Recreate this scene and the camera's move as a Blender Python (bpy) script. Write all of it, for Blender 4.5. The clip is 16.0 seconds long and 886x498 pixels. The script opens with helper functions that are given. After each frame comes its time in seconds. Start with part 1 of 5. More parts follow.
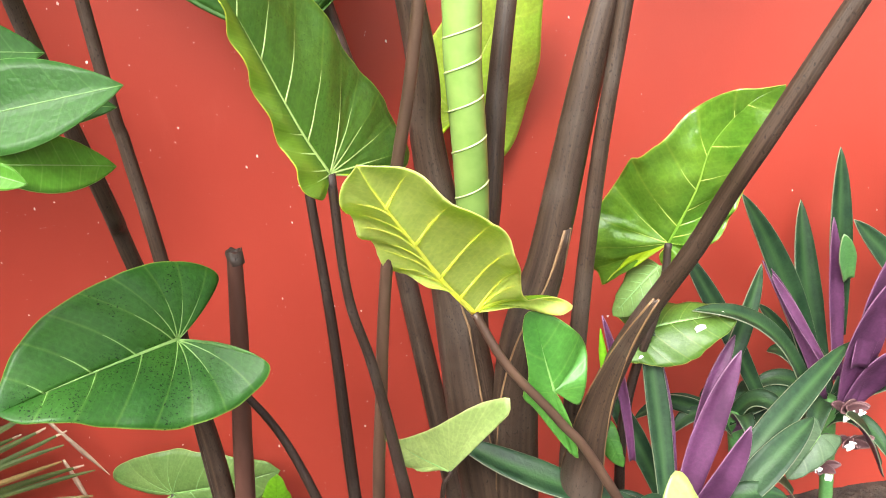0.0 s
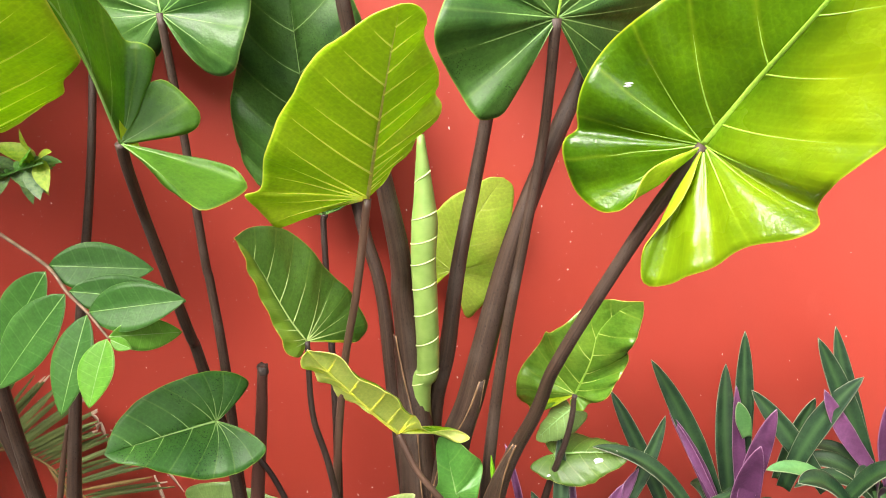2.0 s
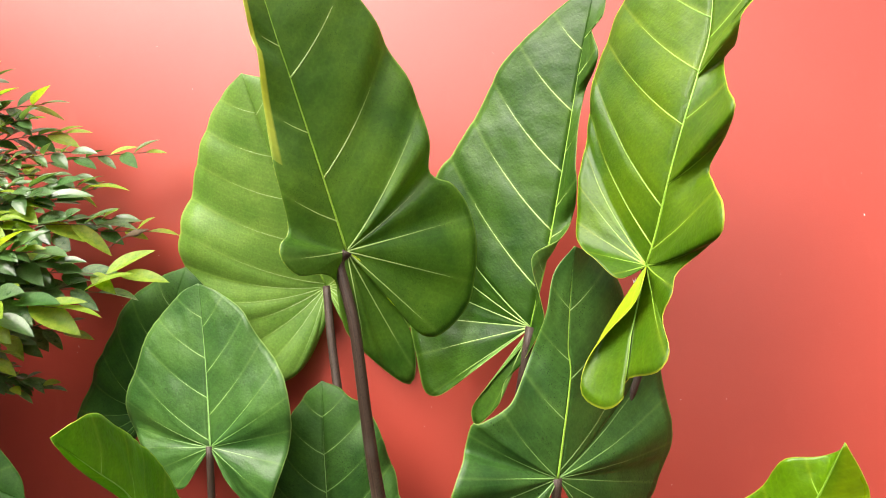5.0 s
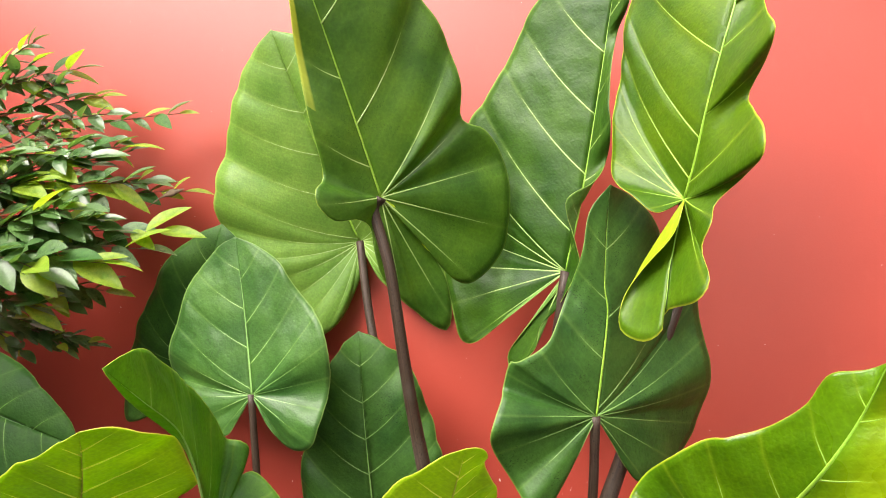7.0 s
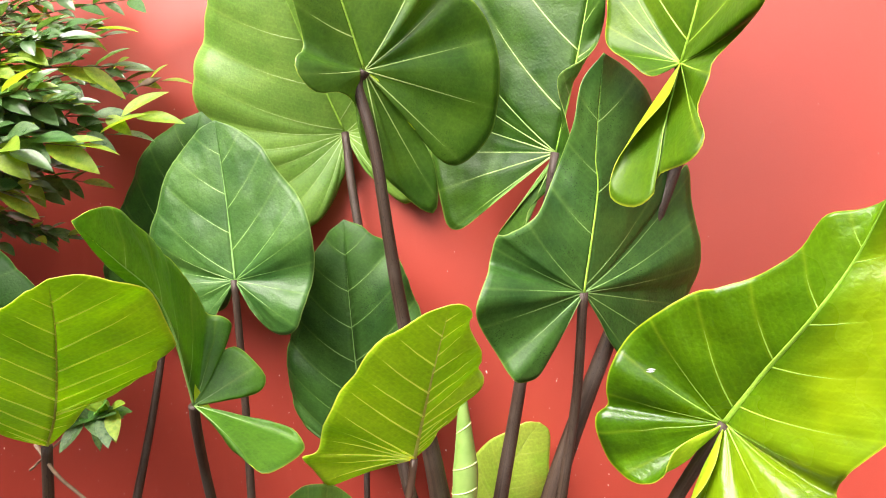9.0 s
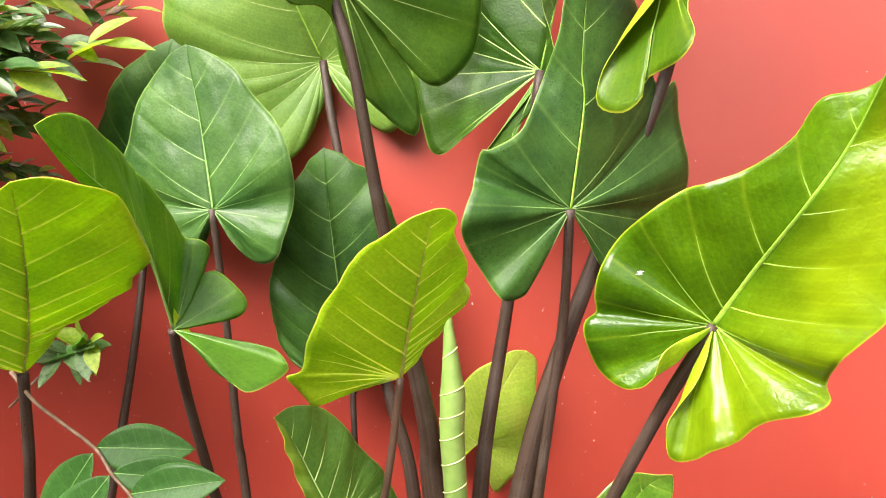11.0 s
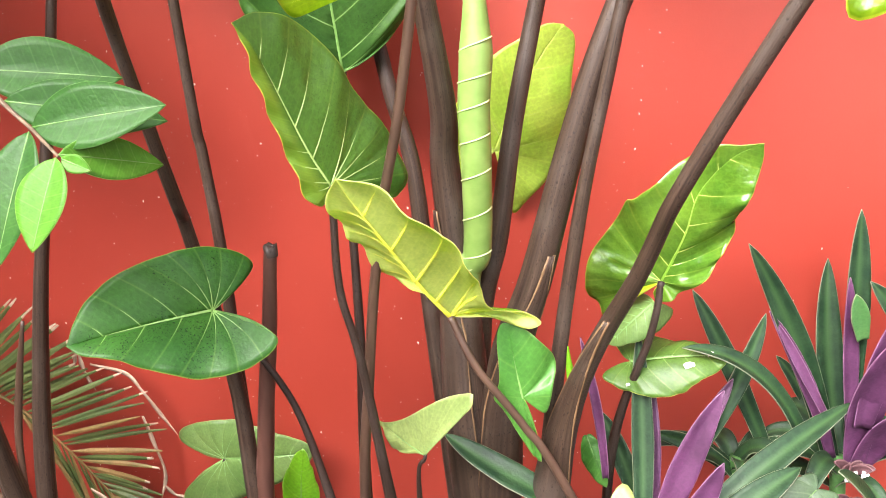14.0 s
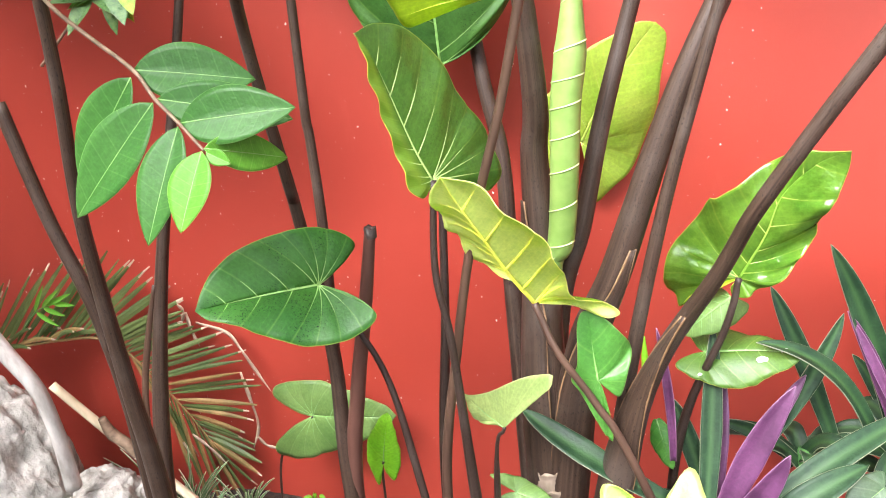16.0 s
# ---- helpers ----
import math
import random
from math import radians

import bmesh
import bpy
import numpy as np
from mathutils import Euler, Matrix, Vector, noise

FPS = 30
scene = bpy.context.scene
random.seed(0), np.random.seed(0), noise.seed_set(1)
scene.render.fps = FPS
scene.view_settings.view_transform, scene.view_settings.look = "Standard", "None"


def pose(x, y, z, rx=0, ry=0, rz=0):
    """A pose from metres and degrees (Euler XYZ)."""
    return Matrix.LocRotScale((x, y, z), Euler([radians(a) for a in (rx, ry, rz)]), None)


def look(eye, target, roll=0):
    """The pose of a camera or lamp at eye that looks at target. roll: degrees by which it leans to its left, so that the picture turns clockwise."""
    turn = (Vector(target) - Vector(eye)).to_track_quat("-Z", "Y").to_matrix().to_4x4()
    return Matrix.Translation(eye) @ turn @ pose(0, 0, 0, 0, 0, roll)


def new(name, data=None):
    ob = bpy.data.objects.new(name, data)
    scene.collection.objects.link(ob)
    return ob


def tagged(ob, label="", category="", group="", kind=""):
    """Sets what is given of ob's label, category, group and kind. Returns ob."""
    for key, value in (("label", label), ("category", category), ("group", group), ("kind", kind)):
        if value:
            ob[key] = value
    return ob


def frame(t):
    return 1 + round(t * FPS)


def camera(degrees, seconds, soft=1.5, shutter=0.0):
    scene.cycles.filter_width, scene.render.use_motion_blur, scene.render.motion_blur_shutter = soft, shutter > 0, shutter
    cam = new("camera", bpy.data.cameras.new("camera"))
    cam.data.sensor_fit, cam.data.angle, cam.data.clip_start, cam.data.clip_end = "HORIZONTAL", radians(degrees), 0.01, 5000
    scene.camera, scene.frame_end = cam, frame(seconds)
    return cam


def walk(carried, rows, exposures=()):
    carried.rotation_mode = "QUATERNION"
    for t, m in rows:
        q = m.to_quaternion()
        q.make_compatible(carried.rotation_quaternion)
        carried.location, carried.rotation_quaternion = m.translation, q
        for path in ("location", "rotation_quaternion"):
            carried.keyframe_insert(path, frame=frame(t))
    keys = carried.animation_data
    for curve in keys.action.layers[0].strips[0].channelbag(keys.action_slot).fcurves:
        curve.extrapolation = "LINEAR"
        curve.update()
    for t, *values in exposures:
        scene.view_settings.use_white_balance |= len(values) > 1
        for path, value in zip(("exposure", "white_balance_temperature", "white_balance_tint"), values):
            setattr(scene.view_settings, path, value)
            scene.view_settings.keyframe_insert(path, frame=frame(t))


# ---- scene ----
cam = camera(65.0, 16.0, 1.0)
PATH = [
    (0, (1.105, -1.310, 1.273), (1.047, 0.554, 0.549), -10.1),
    (0.5, (1.219, -1.404, 1.378), (1.041, 0.494, 0.774), -6.5),
    (1, (1.361, -1.564, 1.441), (0.957, 0.339, 0.979), -5.6),
    (1.5, (1.439, -1.64, 1.494), (1.034, 0.252, 0.989), -7.6),
    (2, (1.448, -1.638, 1.553), (1.058, 0.244, 1.002), -6.6),
    (2.5, (1.496, -1.674, 1.694), (1.119, 0.273, 1.435), -6.5),
    (3, (1.469, -1.71, 1.728), (1.131, 0.259, 1.654), -4.9),
    (3.5, (1.503, -1.736, 1.79), (1.192, 0.236, 1.916), -5.1),
    (4, (1.509, -1.776, 1.869), (1.223, 0.185, 2.14), -5.5),
    (6.5, (1.474, -1.78, 1.791), (1.039, 0.158, 2.028), -6.6),
    (7, (1.474, -1.779, 1.779), (1.047, 0.163, 1.989), -6.9),
    (7.5, (1.493, -1.768, 1.736), (1.1, 0.19, 1.838), -8.1),
    (8, (1.479, -1.763, 1.707), (1.048, 0.189, 1.766), -8.0),
    (8.5, (1.467, -1.748, 1.685), (1.029, 0.203, 1.73), -6.8),
    (11, (1.446, -1.71, 1.593), (1.051, 0.248, 1.505), -7.6),
    (11.5, (1.433, -1.686, 1.542), (1.029, 0.267, 1.385), -8.4),
    (12, (1.402, -1.62, 1.45), (1.027, 0.308, 1.074), -9.8),
    (12.5, (1.338, -1.527, 1.383), (0.962, 0.387, 0.943), -9.0),
    (13, (1.287, -1.447, 1.343), (0.875, 0.447, 0.852), -8.3),
    (13.5, (1.294, -1.433, 1.292), (0.927, 0.451, 0.731), -7.4),
    (14, (1.286, -1.445, 1.27), (0.905, 0.43, 0.685), -7.3),
    (14.5, (1.266, -1.457, 1.236), (0.858, 0.392, 0.591), -8.3),
    (15, (1.248, -1.471, 1.212), (0.819, 0.367, 0.55), -8.7),
    (15.5, (1.24, -1.481, 1.244), (0.739, 0.349, 0.612), -8.3),
    (16, (1.277, -1.518, 1.325), (0.698, 0.285, 0.681), -6.7),
]
EXPOSURES = ((0.0, 1.88, 6500, 9), (1.0, 1.88, 6450, 12), (2.0, 1.62, 6800, 15), (3.0, 1.48, 6600, 12), (4.0, 1.2, 6850, 13), (6.5, 1.23, 6950, 13), (8.5, 1.48, 6800, 15), (11.0, 1.6, 6900, 17), (12.0, 1.62, 7000, 18), (12.5, 1.72, 7200, 19), (13.0, 1.84, 7000, 18), (14.0, 2.03, 6500, 16), (14.5, 2.06, 6300, 16), (16.0, 2.12, 6200, 15))
walk(cam, [(t, look(eye, target, roll)) for t, eye, target, roll in PATH], EXPOSURES)


# ---- sky, sun and exposure ----
world = bpy.data.worlds.new("sky")
scene.world = world
world.use_nodes = True
wn = world.node_tree.nodes
sky = wn.new("ShaderNodeTexSky")
sky.sky_type, sky.sun_disc = "NISHITA", False
sky.sun_elevation, sky.sun_rotation = radians(45), radians(195)
sky.dust_density, sky.air_density = 5.0, 1.0
pale = wn.new("ShaderNodeHueSaturation")
pale.inputs["Saturation"].default_value = 0.05
world.node_tree.links.new(sky.outputs[0], pale.inputs["Color"])
world.node_tree.links.new(pale.outputs[0], wn["Background"].inputs[0])
wn["Background"].inputs[1].default_value = 0.15
sun_data = bpy.data.lights.new("sun", "SUN")
sun_data.energy, sun_data.angle, sun_data.color = 3.2, radians(40), (1.0, 0.96, 0.9)
sun = new("sun", sun_data)
sun.matrix_world = look((-0.8, -2.5, 4.9), (1.0, 0, 1.0))

# ---- materials ----
def shader(name, rough=0.5):
    m = bpy.data.materials.new(name)
    m.use_nodes = True
    p = m.node_tree.nodes["Principled BSDF"]
    p.inputs["Roughness"].default_value = rough
    return m, m.node_tree.nodes, m.node_tree.links, p


def noise_node(nodes, links, scale, detail=4.0, stretch=None, rough=0.55):
    coord = nodes.new("ShaderNodeTexCoord")
    n = nodes.new("ShaderNodeTexNoise")
    n.inputs["Scale"].default_value, n.inputs["Detail"].default_value, n.inputs["Roughness"].default_value = scale, detail, rough
    if stretch:
        mp = nodes.new("ShaderNodeMapping")
        mp.inputs["Scale"].default_value = stretch
        links.new(coord.outputs["Object"], mp.inputs[0])
        links.new(mp.outputs[0], n.inputs["Vector"])
    else:
        links.new(coord.outputs["Object"], n.inputs["Vector"])
    return n


def ramp(nodes, links, source, stops):
    r = nodes.new("ShaderNodeValToRGB")
    while len(r.color_ramp.elements) < len(stops):
        r.color_ramp.elements.new(0.5)
    for e, (at, c) in zip(r.color_ramp.elements, stops):
        e.position, e.color = at, (*c, 1)
    links.new(source, r.inputs[0])
    return r


def blend(nodes, links, fac, a, b, mode="MIX"):
    m = nodes.new("ShaderNodeMix")
    m.data_type, m.blend_type = "RGBA", mode
    for sock, v in ((m.inputs["Factor"], fac), (m.inputs["A"], a), (m.inputs["B"], b)):
        if hasattr(v, "is_linked"):
            links.new(v, sock)
        elif isinstance(v, tuple):
            sock.default_value = (*v, 1)
        else:
            sock.default_value = v
    return m.outputs["Result"]


def bump(nodes, links, p, source, strength, distance):
    b = nodes.new("ShaderNodeBump")
    b.inputs["Strength"].default_value, b.inputs["Distance"].default_value = strength, distance
    links.new(source, b.inputs["Height"])
    links.new(b.outputs[0], p.inputs["Normal"])


def plain(name, a, b, scale, rough=0.6, stretch=None, relief=0.2, depth=0.002, detail=5.0, metal=0.0):
    m, nodes, links, p = shader(name, rough)
    n = noise_node(nodes, links, scale, detail, stretch)
    links.new(ramp(nodes, links, n.outputs["Fac"], [(0.3, a), (0.7, b)]).outputs[0], p.inputs["Base Color"])
    bump(nodes, links, p, n.outputs["Fac"], relief, depth)
    return m


def leaf_material(name, dark, light, margin, rough=0.32, glow=0.25, speck=0.0, veins=0.12, relief=0.35, keel=None, spec=0.5, broad=9.0, pucker=0.0, half_tint=None, tint_left=False, tint_limit=32.0, tint_from=(0.0, 0.5)):
    """Living leaf: mottled blade, paler along the vein rows and at the margin, lets some light through."""
    m, nodes, links, p = shader(name, rough)
    p.inputs["Specular IOR Level"].default_value = spec
    big = noise_node(nodes, links, broad, 3.0)
    fine = noise_node(nodes, links, 160.0, 3.0)
    col = ramp(nodes, links, big.outputs["Fac"], [(0.32, dark), (0.68, light)]).outputs[0]
    col = blend(nodes, links, 0.26, col, fine.outputs["Fac"], "OVERLAY")
    mesh_tex = nodes.new("ShaderNodeTexVoronoi")
    mesh_tex.feature = "DISTANCE_TO_EDGE"
    mesh_tex.inputs["Scale"].default_value = 95.0
    mco = nodes.new("ShaderNodeTexCoord")
    links.new(mco.outputs["Object"], mesh_tex.inputs["Vector"])
    cell = ramp(nodes, links, mesh_tex.outputs["Distance"], [(0.0, (0.56, 0.56, 0.56)), (0.12, (0.48, 0.48, 0.48))])
    col = blend(nodes, links, 0.55, col, cell.outputs[0], "OVERLAY")
    if half_tint:
        # tint one half of the blade yellower, in patches, partly to stand for light
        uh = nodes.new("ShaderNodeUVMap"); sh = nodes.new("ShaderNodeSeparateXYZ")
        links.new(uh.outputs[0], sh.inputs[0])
        half = nodes.new("ShaderNodeMath"); half.operation = "LESS_THAN" if tint_left else "GREATER_THAN"; half.inputs[1].default_value = tint_limit
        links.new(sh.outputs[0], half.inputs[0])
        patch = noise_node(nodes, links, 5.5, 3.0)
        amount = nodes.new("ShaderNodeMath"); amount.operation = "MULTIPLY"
        out = ramp(nodes, links, sh.outputs[1], [(tint_from[0], (0, 0, 0)), (tint_from[1], (1, 1, 1))])
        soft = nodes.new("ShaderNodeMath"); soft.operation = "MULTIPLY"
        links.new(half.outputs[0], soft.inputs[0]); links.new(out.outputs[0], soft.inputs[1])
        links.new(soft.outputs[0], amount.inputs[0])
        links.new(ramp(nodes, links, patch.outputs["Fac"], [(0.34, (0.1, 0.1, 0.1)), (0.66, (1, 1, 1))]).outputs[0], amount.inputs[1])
        col = blend(nodes, links, amount.outputs[0], col, half_tint)
    uv = nodes.new("ShaderNodeUVMap")
    sep = nodes.new("ShaderNodeSeparateXYZ")
    links.new(uv.outputs[0], sep.inputs[0])
    # rows between veins
    sn = nodes.new("ShaderNodeMath"); sn.operation = "PINGPONG"; sn.inputs[1].default_value = 0.5
    links.new(sep.outputs[0], sn.inputs[0])
    near = ramp(nodes, links, sn.outputs[0], [(0.0, (1, 1, 1)), (0.07, (0, 0, 0))])
    am = nodes.new("ShaderNodeMath"); am.operation = "MULTIPLY"; am.inputs[1].default_value = veins
    links.new(near.outputs[0], am.inputs[0])
    col = blend(nodes, links, am.outputs[0], col, margin)
    # fine cross veins
    fs = nodes.new("ShaderNodeMath"); fs.operation = "PINGPONG"; fs.inputs[1].default_value = 1 / 10
    links.new(sep.outputs[0], fs.inputs[0])
    fv_ = ramp(nodes, links, fs.outputs[0], [(0.0, (0.62, 0.62, 0.62)), (0.035, (0.48, 0.48, 0.48))])
    col = blend(nodes, links, 0.3 if veins else 0.0, col, fv_.outputs[0], "OVERLAY")
    edge = ramp(nodes, links, sep.outputs[1], [(0.984, (0, 0, 0)), (0.997, (1, 1, 1))])
    em = nodes.new("ShaderNodeMath"); em.operation = "MULTIPLY"; em.inputs[1].default_value = 0.7
    links.new(edge.outputs[0], em.inputs[0])
    col = blend(nodes, links, em.outputs[0], col, margin)
    if keel:
        kr = ramp(nodes, links, sep.outputs[1], [(0.0, (0.75, 0.75, 0.75)), (0.45, (0, 0, 0))])
        col = blend(nodes, links, kr.outputs[0], col, keel)
    if speck:
        sp = noise_node(nodes, links, 420.0, 2.0)
        clus = noise_node(nodes, links, 14.0, 3.0)
        a = ramp(nodes, links, sp.outputs["Fac"], [(0.60, (0, 0, 0)), (0.66, (1, 1, 1))])
        b = ramp(nodes, links, clus.outputs["Fac"], [(0.5, (0, 0, 0)), (0.62, (speck, speck, speck))])
        k = nodes.new("ShaderNodeMath"); k.operation = "MULTIPLY"
        links.new(a.outputs[0], k.inputs[0]); links.new(b.outputs[0], k.inputs[1])
        col = blend(nodes, links, k.outputs[0], col, tuple(c * 0.25 for c in dark))
    links.new(col, p.inputs["Base Color"])
    rr = nodes.new("ShaderNodeMapRange")
    rr.inputs[3].default_value, rr.inputs[4].default_value = rough - 0.07, rough + 0.12
    links.new(big.outputs["Fac"], rr.inputs[0])
    links.new(rr.outputs[0], p.inputs["Roughness"])
    wr = noise_node(nodes, links, 38.0, 4.0)
    net = nodes.new("ShaderNodeTexVoronoi")
    net.feature = "DISTANCE_TO_EDGE"
    net.inputs["Scale"].default_value = 130.0
    co = nodes.new("ShaderNodeTexCoord")
    links.new(co.outputs["Object"], net.inputs["Vector"])
    hs = nodes.new("ShaderNodeMath"); hs.operation = "MULTIPLY_ADD"
    hs.inputs[1].default_value = 0.35
    links.new(net.outputs["Distance"], hs.inputs[0]); links.new(wr.outputs["Fac"], hs.inputs[2])
    bump(nodes, links, p, hs.outputs[0], relief, 0.004)
    if pucker:
        swell = noise_node(nodes, links, 8.0 if pucker < 0.02 else 12.0, 1.5)
        first = nodes.new("ShaderNodeBump")
        first.inputs["Strength"].default_value, first.inputs["Distance"].default_value = 1.0, pucker
        links.new(swell.outputs["Fac"], first.inputs["Height"])
        links.new(first.outputs[0], p.inputs["Normal"].links[0].from_node.inputs["Normal"])
    tr = nodes.new("ShaderNodeBsdfTranslucent")
    bright = blend(nodes, links, 1.0, col, (1.0, 0.95, 0.45), "MULTIPLY")
    gain = nodes.new("ShaderNodeHueSaturation"); gain.inputs["Value"].default_value = 1.75
    links.new(bright, gain.inputs["Color"])
    links.new(gain.outputs[0], tr.inputs[0])
    mix = nodes.new("ShaderNodeMixShader"); mix.inputs[0].default_value = glow
    links.new(p.outputs[0], mix.inputs[1]); links.new(tr.outputs[0], mix.inputs[2])
    links.new(mix.outputs[0], nodes["Material Output"].inputs[0])
    return m


# wall paint: red limewash over plaster, with faint blooms, drips and scuffs
wall_paint, n_, l_, p_ = shader("red_wall_paint", 0.40)
p_.inputs["Specular IOR Level"].default_value = 0.55
w1 = noise_node(n_, l_, 1.6, 5.0)
w2 = noise_node(n_, l_, 14.0, 6.0, (1.0, 1.0, 0.35))
w3 = noise_node(n_, l_, 240.0, 3.0)
c_ = ramp(n_, l_, w1.outputs["Fac"], [(0.3, (0.305, 0.035, 0.021)), (0.72, (0.362, 0.047, 0.029))]).outputs[0]
s_ = ramp(n_, l_, w2.outputs["Fac"], [(0.62, (0, 0, 0)), (0.78, (0.22, 0.22, 0.22))]).outputs[0]
c_ = blend(n_, l_, s_, c_, (0.44, 0.085, 0.056))
l_.new(c_, p_.inputs["Base Color"])
hh = n_.new("ShaderNodeMath"); hh.operation = "ADD"
l_.new(w2.outputs["Fac"], hh.inputs[0]); l_.new(w3.outputs["Fac"], hh.inputs[1])
bump(n_, l_, p_, hh.outputs[0], 0.09, 0.002)

DARK = leaf_material("leaf_dark_green", (0.021, 0.074, 0.012), (0.056, 0.145, 0.022), (0.24, 0.38, 0.08), 0.44, 0.24, 0.8, spec=0.30)
# darker copy of DARK: the shade below the shrub is in its colour
DEEP = leaf_material("leaf_shaded_green", (0.009, 0.034, 0.006), (0.024, 0.066, 0.010), (0.10, 0.17, 0.04), 0.55, 0.08, 0.4, spec=0.08)
DARK_UNDER = leaf_material("leaf_dark_underside", (0.06, 0.17, 0.04), (0.10, 0.24, 0.05), (0.3, 0.4, 0.1), 0.5, 0.3)
MID_UNDER = leaf_material("leaf_mid_underside", (0.12, 0.28, 0.05), (0.19, 0.38, 0.075), (0.4, 0.5, 0.12), 0.5, 0.42)
LIME = leaf_material("leaf_lime_green", (0.10, 0.25, 0.006), (0.24, 0.42, 0.010), (0.50, 0.56, 0.05), 0.26, 0.45, pucker=0.008)
LIME_UNDER = leaf_material("leaf_lime_underside", (0.34, 0.52, 0.012), (0.45, 0.61, 0.026), (0.64, 0.66, 0.12), 0.42, 0.42)
PALE_UNDER = leaf_material("leaf_pale_underside", (0.56, 0.64, 0.15), (0.68, 0.75, 0.24), (0.76, 0.74, 0.34), 0.4, 0.5)
BRIGHT = leaf_material("leaf_yellow_green", (0.13, 0.22, 0.028), (0.235, 0.285, 0.085), (0.30, 0.37, 0.10), 0.30, 0.10, broad=14.0, spec=0.5, pucker=0.012)
FRESH = leaf_material("leaf_fresh_green", (0.055, 0.20, 0.030), (0.10, 0.29, 0.05), (0.3, 0.5, 0.12), 0.33, 0.36)
FRESH_PALE = leaf_material("leaf_fresh_pale", (0.075, 0.235, 0.020), (0.115, 0.30, 0.034), (0.4, 0.6, 0.2), 0.42, 0.3, 0.0, 0.1, spec=0.25)
SPRAY = leaf_material("leaf_spray_green", (0.026, 0.100, 0.016), (0.052, 0.150, 0.028), (0.18, 0.36, 0.11), 0.40, 0.26, 0.0, 0.10, spec=0.24)
SHRUB = leaf_material("leaf_shrub_green", (0.040, 0.105, 0.030), (0.110, 0.215, 0.065), (0.25, 0.36, 0.12), 0.28, 0.30, spec=0.55)
SHRUB_YELLOW = leaf_material("leaf_shrub_young", (0.16, 0.30, 0.02), (0.30, 0.42, 0.04), (0.5, 0.5, 0.1), 0.36, 0.4)
GREY = leaf_material("leaf_grey_green", (0.050, 0.100, 0.050), (0.095, 0.150, 0.075), (0.35, 0.42, 0.25), 0.45, 0.2)
# yellower right half: real yellowing and the light on that side, both as colour
GIANT = leaf_material("leaf_giant_lime", (0.031, 0.100, 0.003), (0.095, 0.215, 0.004), (0.40, 0.50, 0.03), 0.23, 0.40, broad=6.0, relief=0.4, pucker=0.014, half_tint=(0.21, 0.31, 0.005))
SHINY = leaf_material("leaf_shiny_green", (0.060, 0.165, 0.014), (0.150, 0.290, 0.030), (0.42, 0.50, 0.08), 0.19, 0.30, relief=0.4, broad=11.0, pucker=0.02, spec=0.75)
PALE_TOP = leaf_material("leaf_pale_green", (0.115, 0.25, 0.034), (0.19, 0.34, 0.055), (0.40, 0.5, 0.12), 0.40, 0.42)
# pale strip on the left margin stands for the rolled-back underside
TOP_DARK = leaf_material("leaf_tall_green", (0.032, 0.098, 0.008), (0.078, 0.175, 0.014), (0.24, 0.38, 0.08), 0.42, 0.22, 0.5, spec=0.32, pucker=0.008, half_tint=(0.42, 0.46, 0.05), tint_left=True, tint_limit=3.6, tint_from=(0.82, 0.87))
TOP_MID = leaf_material("leaf_fold_green", (0.017, 0.062, 0.005), (0.044, 0.112, 0.008), (0.26, 0.40, 0.08), 0.40, 0.20, 0.6, spec=0.24, pucker=0.012)
SHEEN = leaf_material("leaf_satin_green", (0.024, 0.082, 0.015), (0.058, 0.145, 0.024), (0.24, 0.38, 0.1), 0.40, 0.2, 0.5, spec=0.30, pucker=0.008)
HEART = leaf_material("leaf_low_green", (0.016, 0.080, 0.010), (0.038, 0.130, 0.018), (0.26, 0.42, 0.08), 0.36, 0.22, 1.0, spec=0.26, pucker=0.010)
YELLOWING = leaf_material("leaf_yellowing", (0.24, 0.42, 0.03), (0.44, 0.56, 0.09), (0.6, 0.6, 0.1), 0.42, 0.35, broad=7.0)
TOP_LIME = leaf_material("leaf_wavy_lime", (0.034, 0.100, 0.003), (0.095, 0.185, 0.004), (0.46, 0.54, 0.05), 0.40, 0.32, broad=6.0, pucker=0.01, spec=0.3)
BACK_PALE = leaf_material("leaf_back_pale", (0.100, 0.195, 0.048), (0.160, 0.265, 0.072), (0.4, 0.5, 0.2), 0.42, 0.32)
OLIVE_DULL = leaf_material("leaf_dull_olive", (0.050, 0.125, 0.014), (0.100, 0.195, 0.028), (0.42, 0.46, 0.12), 0.36, 0.32)
SAGE = leaf_material("leaf_sage", (0.20, 0.28, 0.085), (0.29, 0.37, 0.125), (0.45, 0.5, 0.2), 0.45, 0.3)
SPRIG = leaf_material("leaf_sprig_lime", (0.13, 0.36, 0.012), (0.20, 0.46, 0.02), (0.4, 0.6, 0.1), 0.36, 0.4)
# paler left half: light on the fold and its pale underside, painted in
GREEN_FOLD = leaf_material("leaf_lit_fold", (0.042, 0.130, 0.014), (0.090, 0.205, 0.026), (0.30, 0.44, 0.08), 0.36, 0.34, 0.3, half_tint=(0.20, 0.34, 0.03), tint_left=True)
FOLDED = leaf_material("leaf_twisted_green", (0.038, 0.135, 0.010), (0.085, 0.22, 0.016), (0.30, 0.44, 0.08), 0.42, 0.32, 0.3, spec=0.32)
VEIN = leaf_material("vein_pale", (0.42, 0.56, 0.08), (0.52, 0.64, 0.14), (0.5, 0.6, 0.2), 0.42, 0.06, 0.0, 0.0)
VEIN_TOP = leaf_material("vein_soft", (0.32, 0.50, 0.14), (0.44, 0.60, 0.20), (0.3, 0.5, 0.2), 0.40, 0.06, 0.0, 0.0)
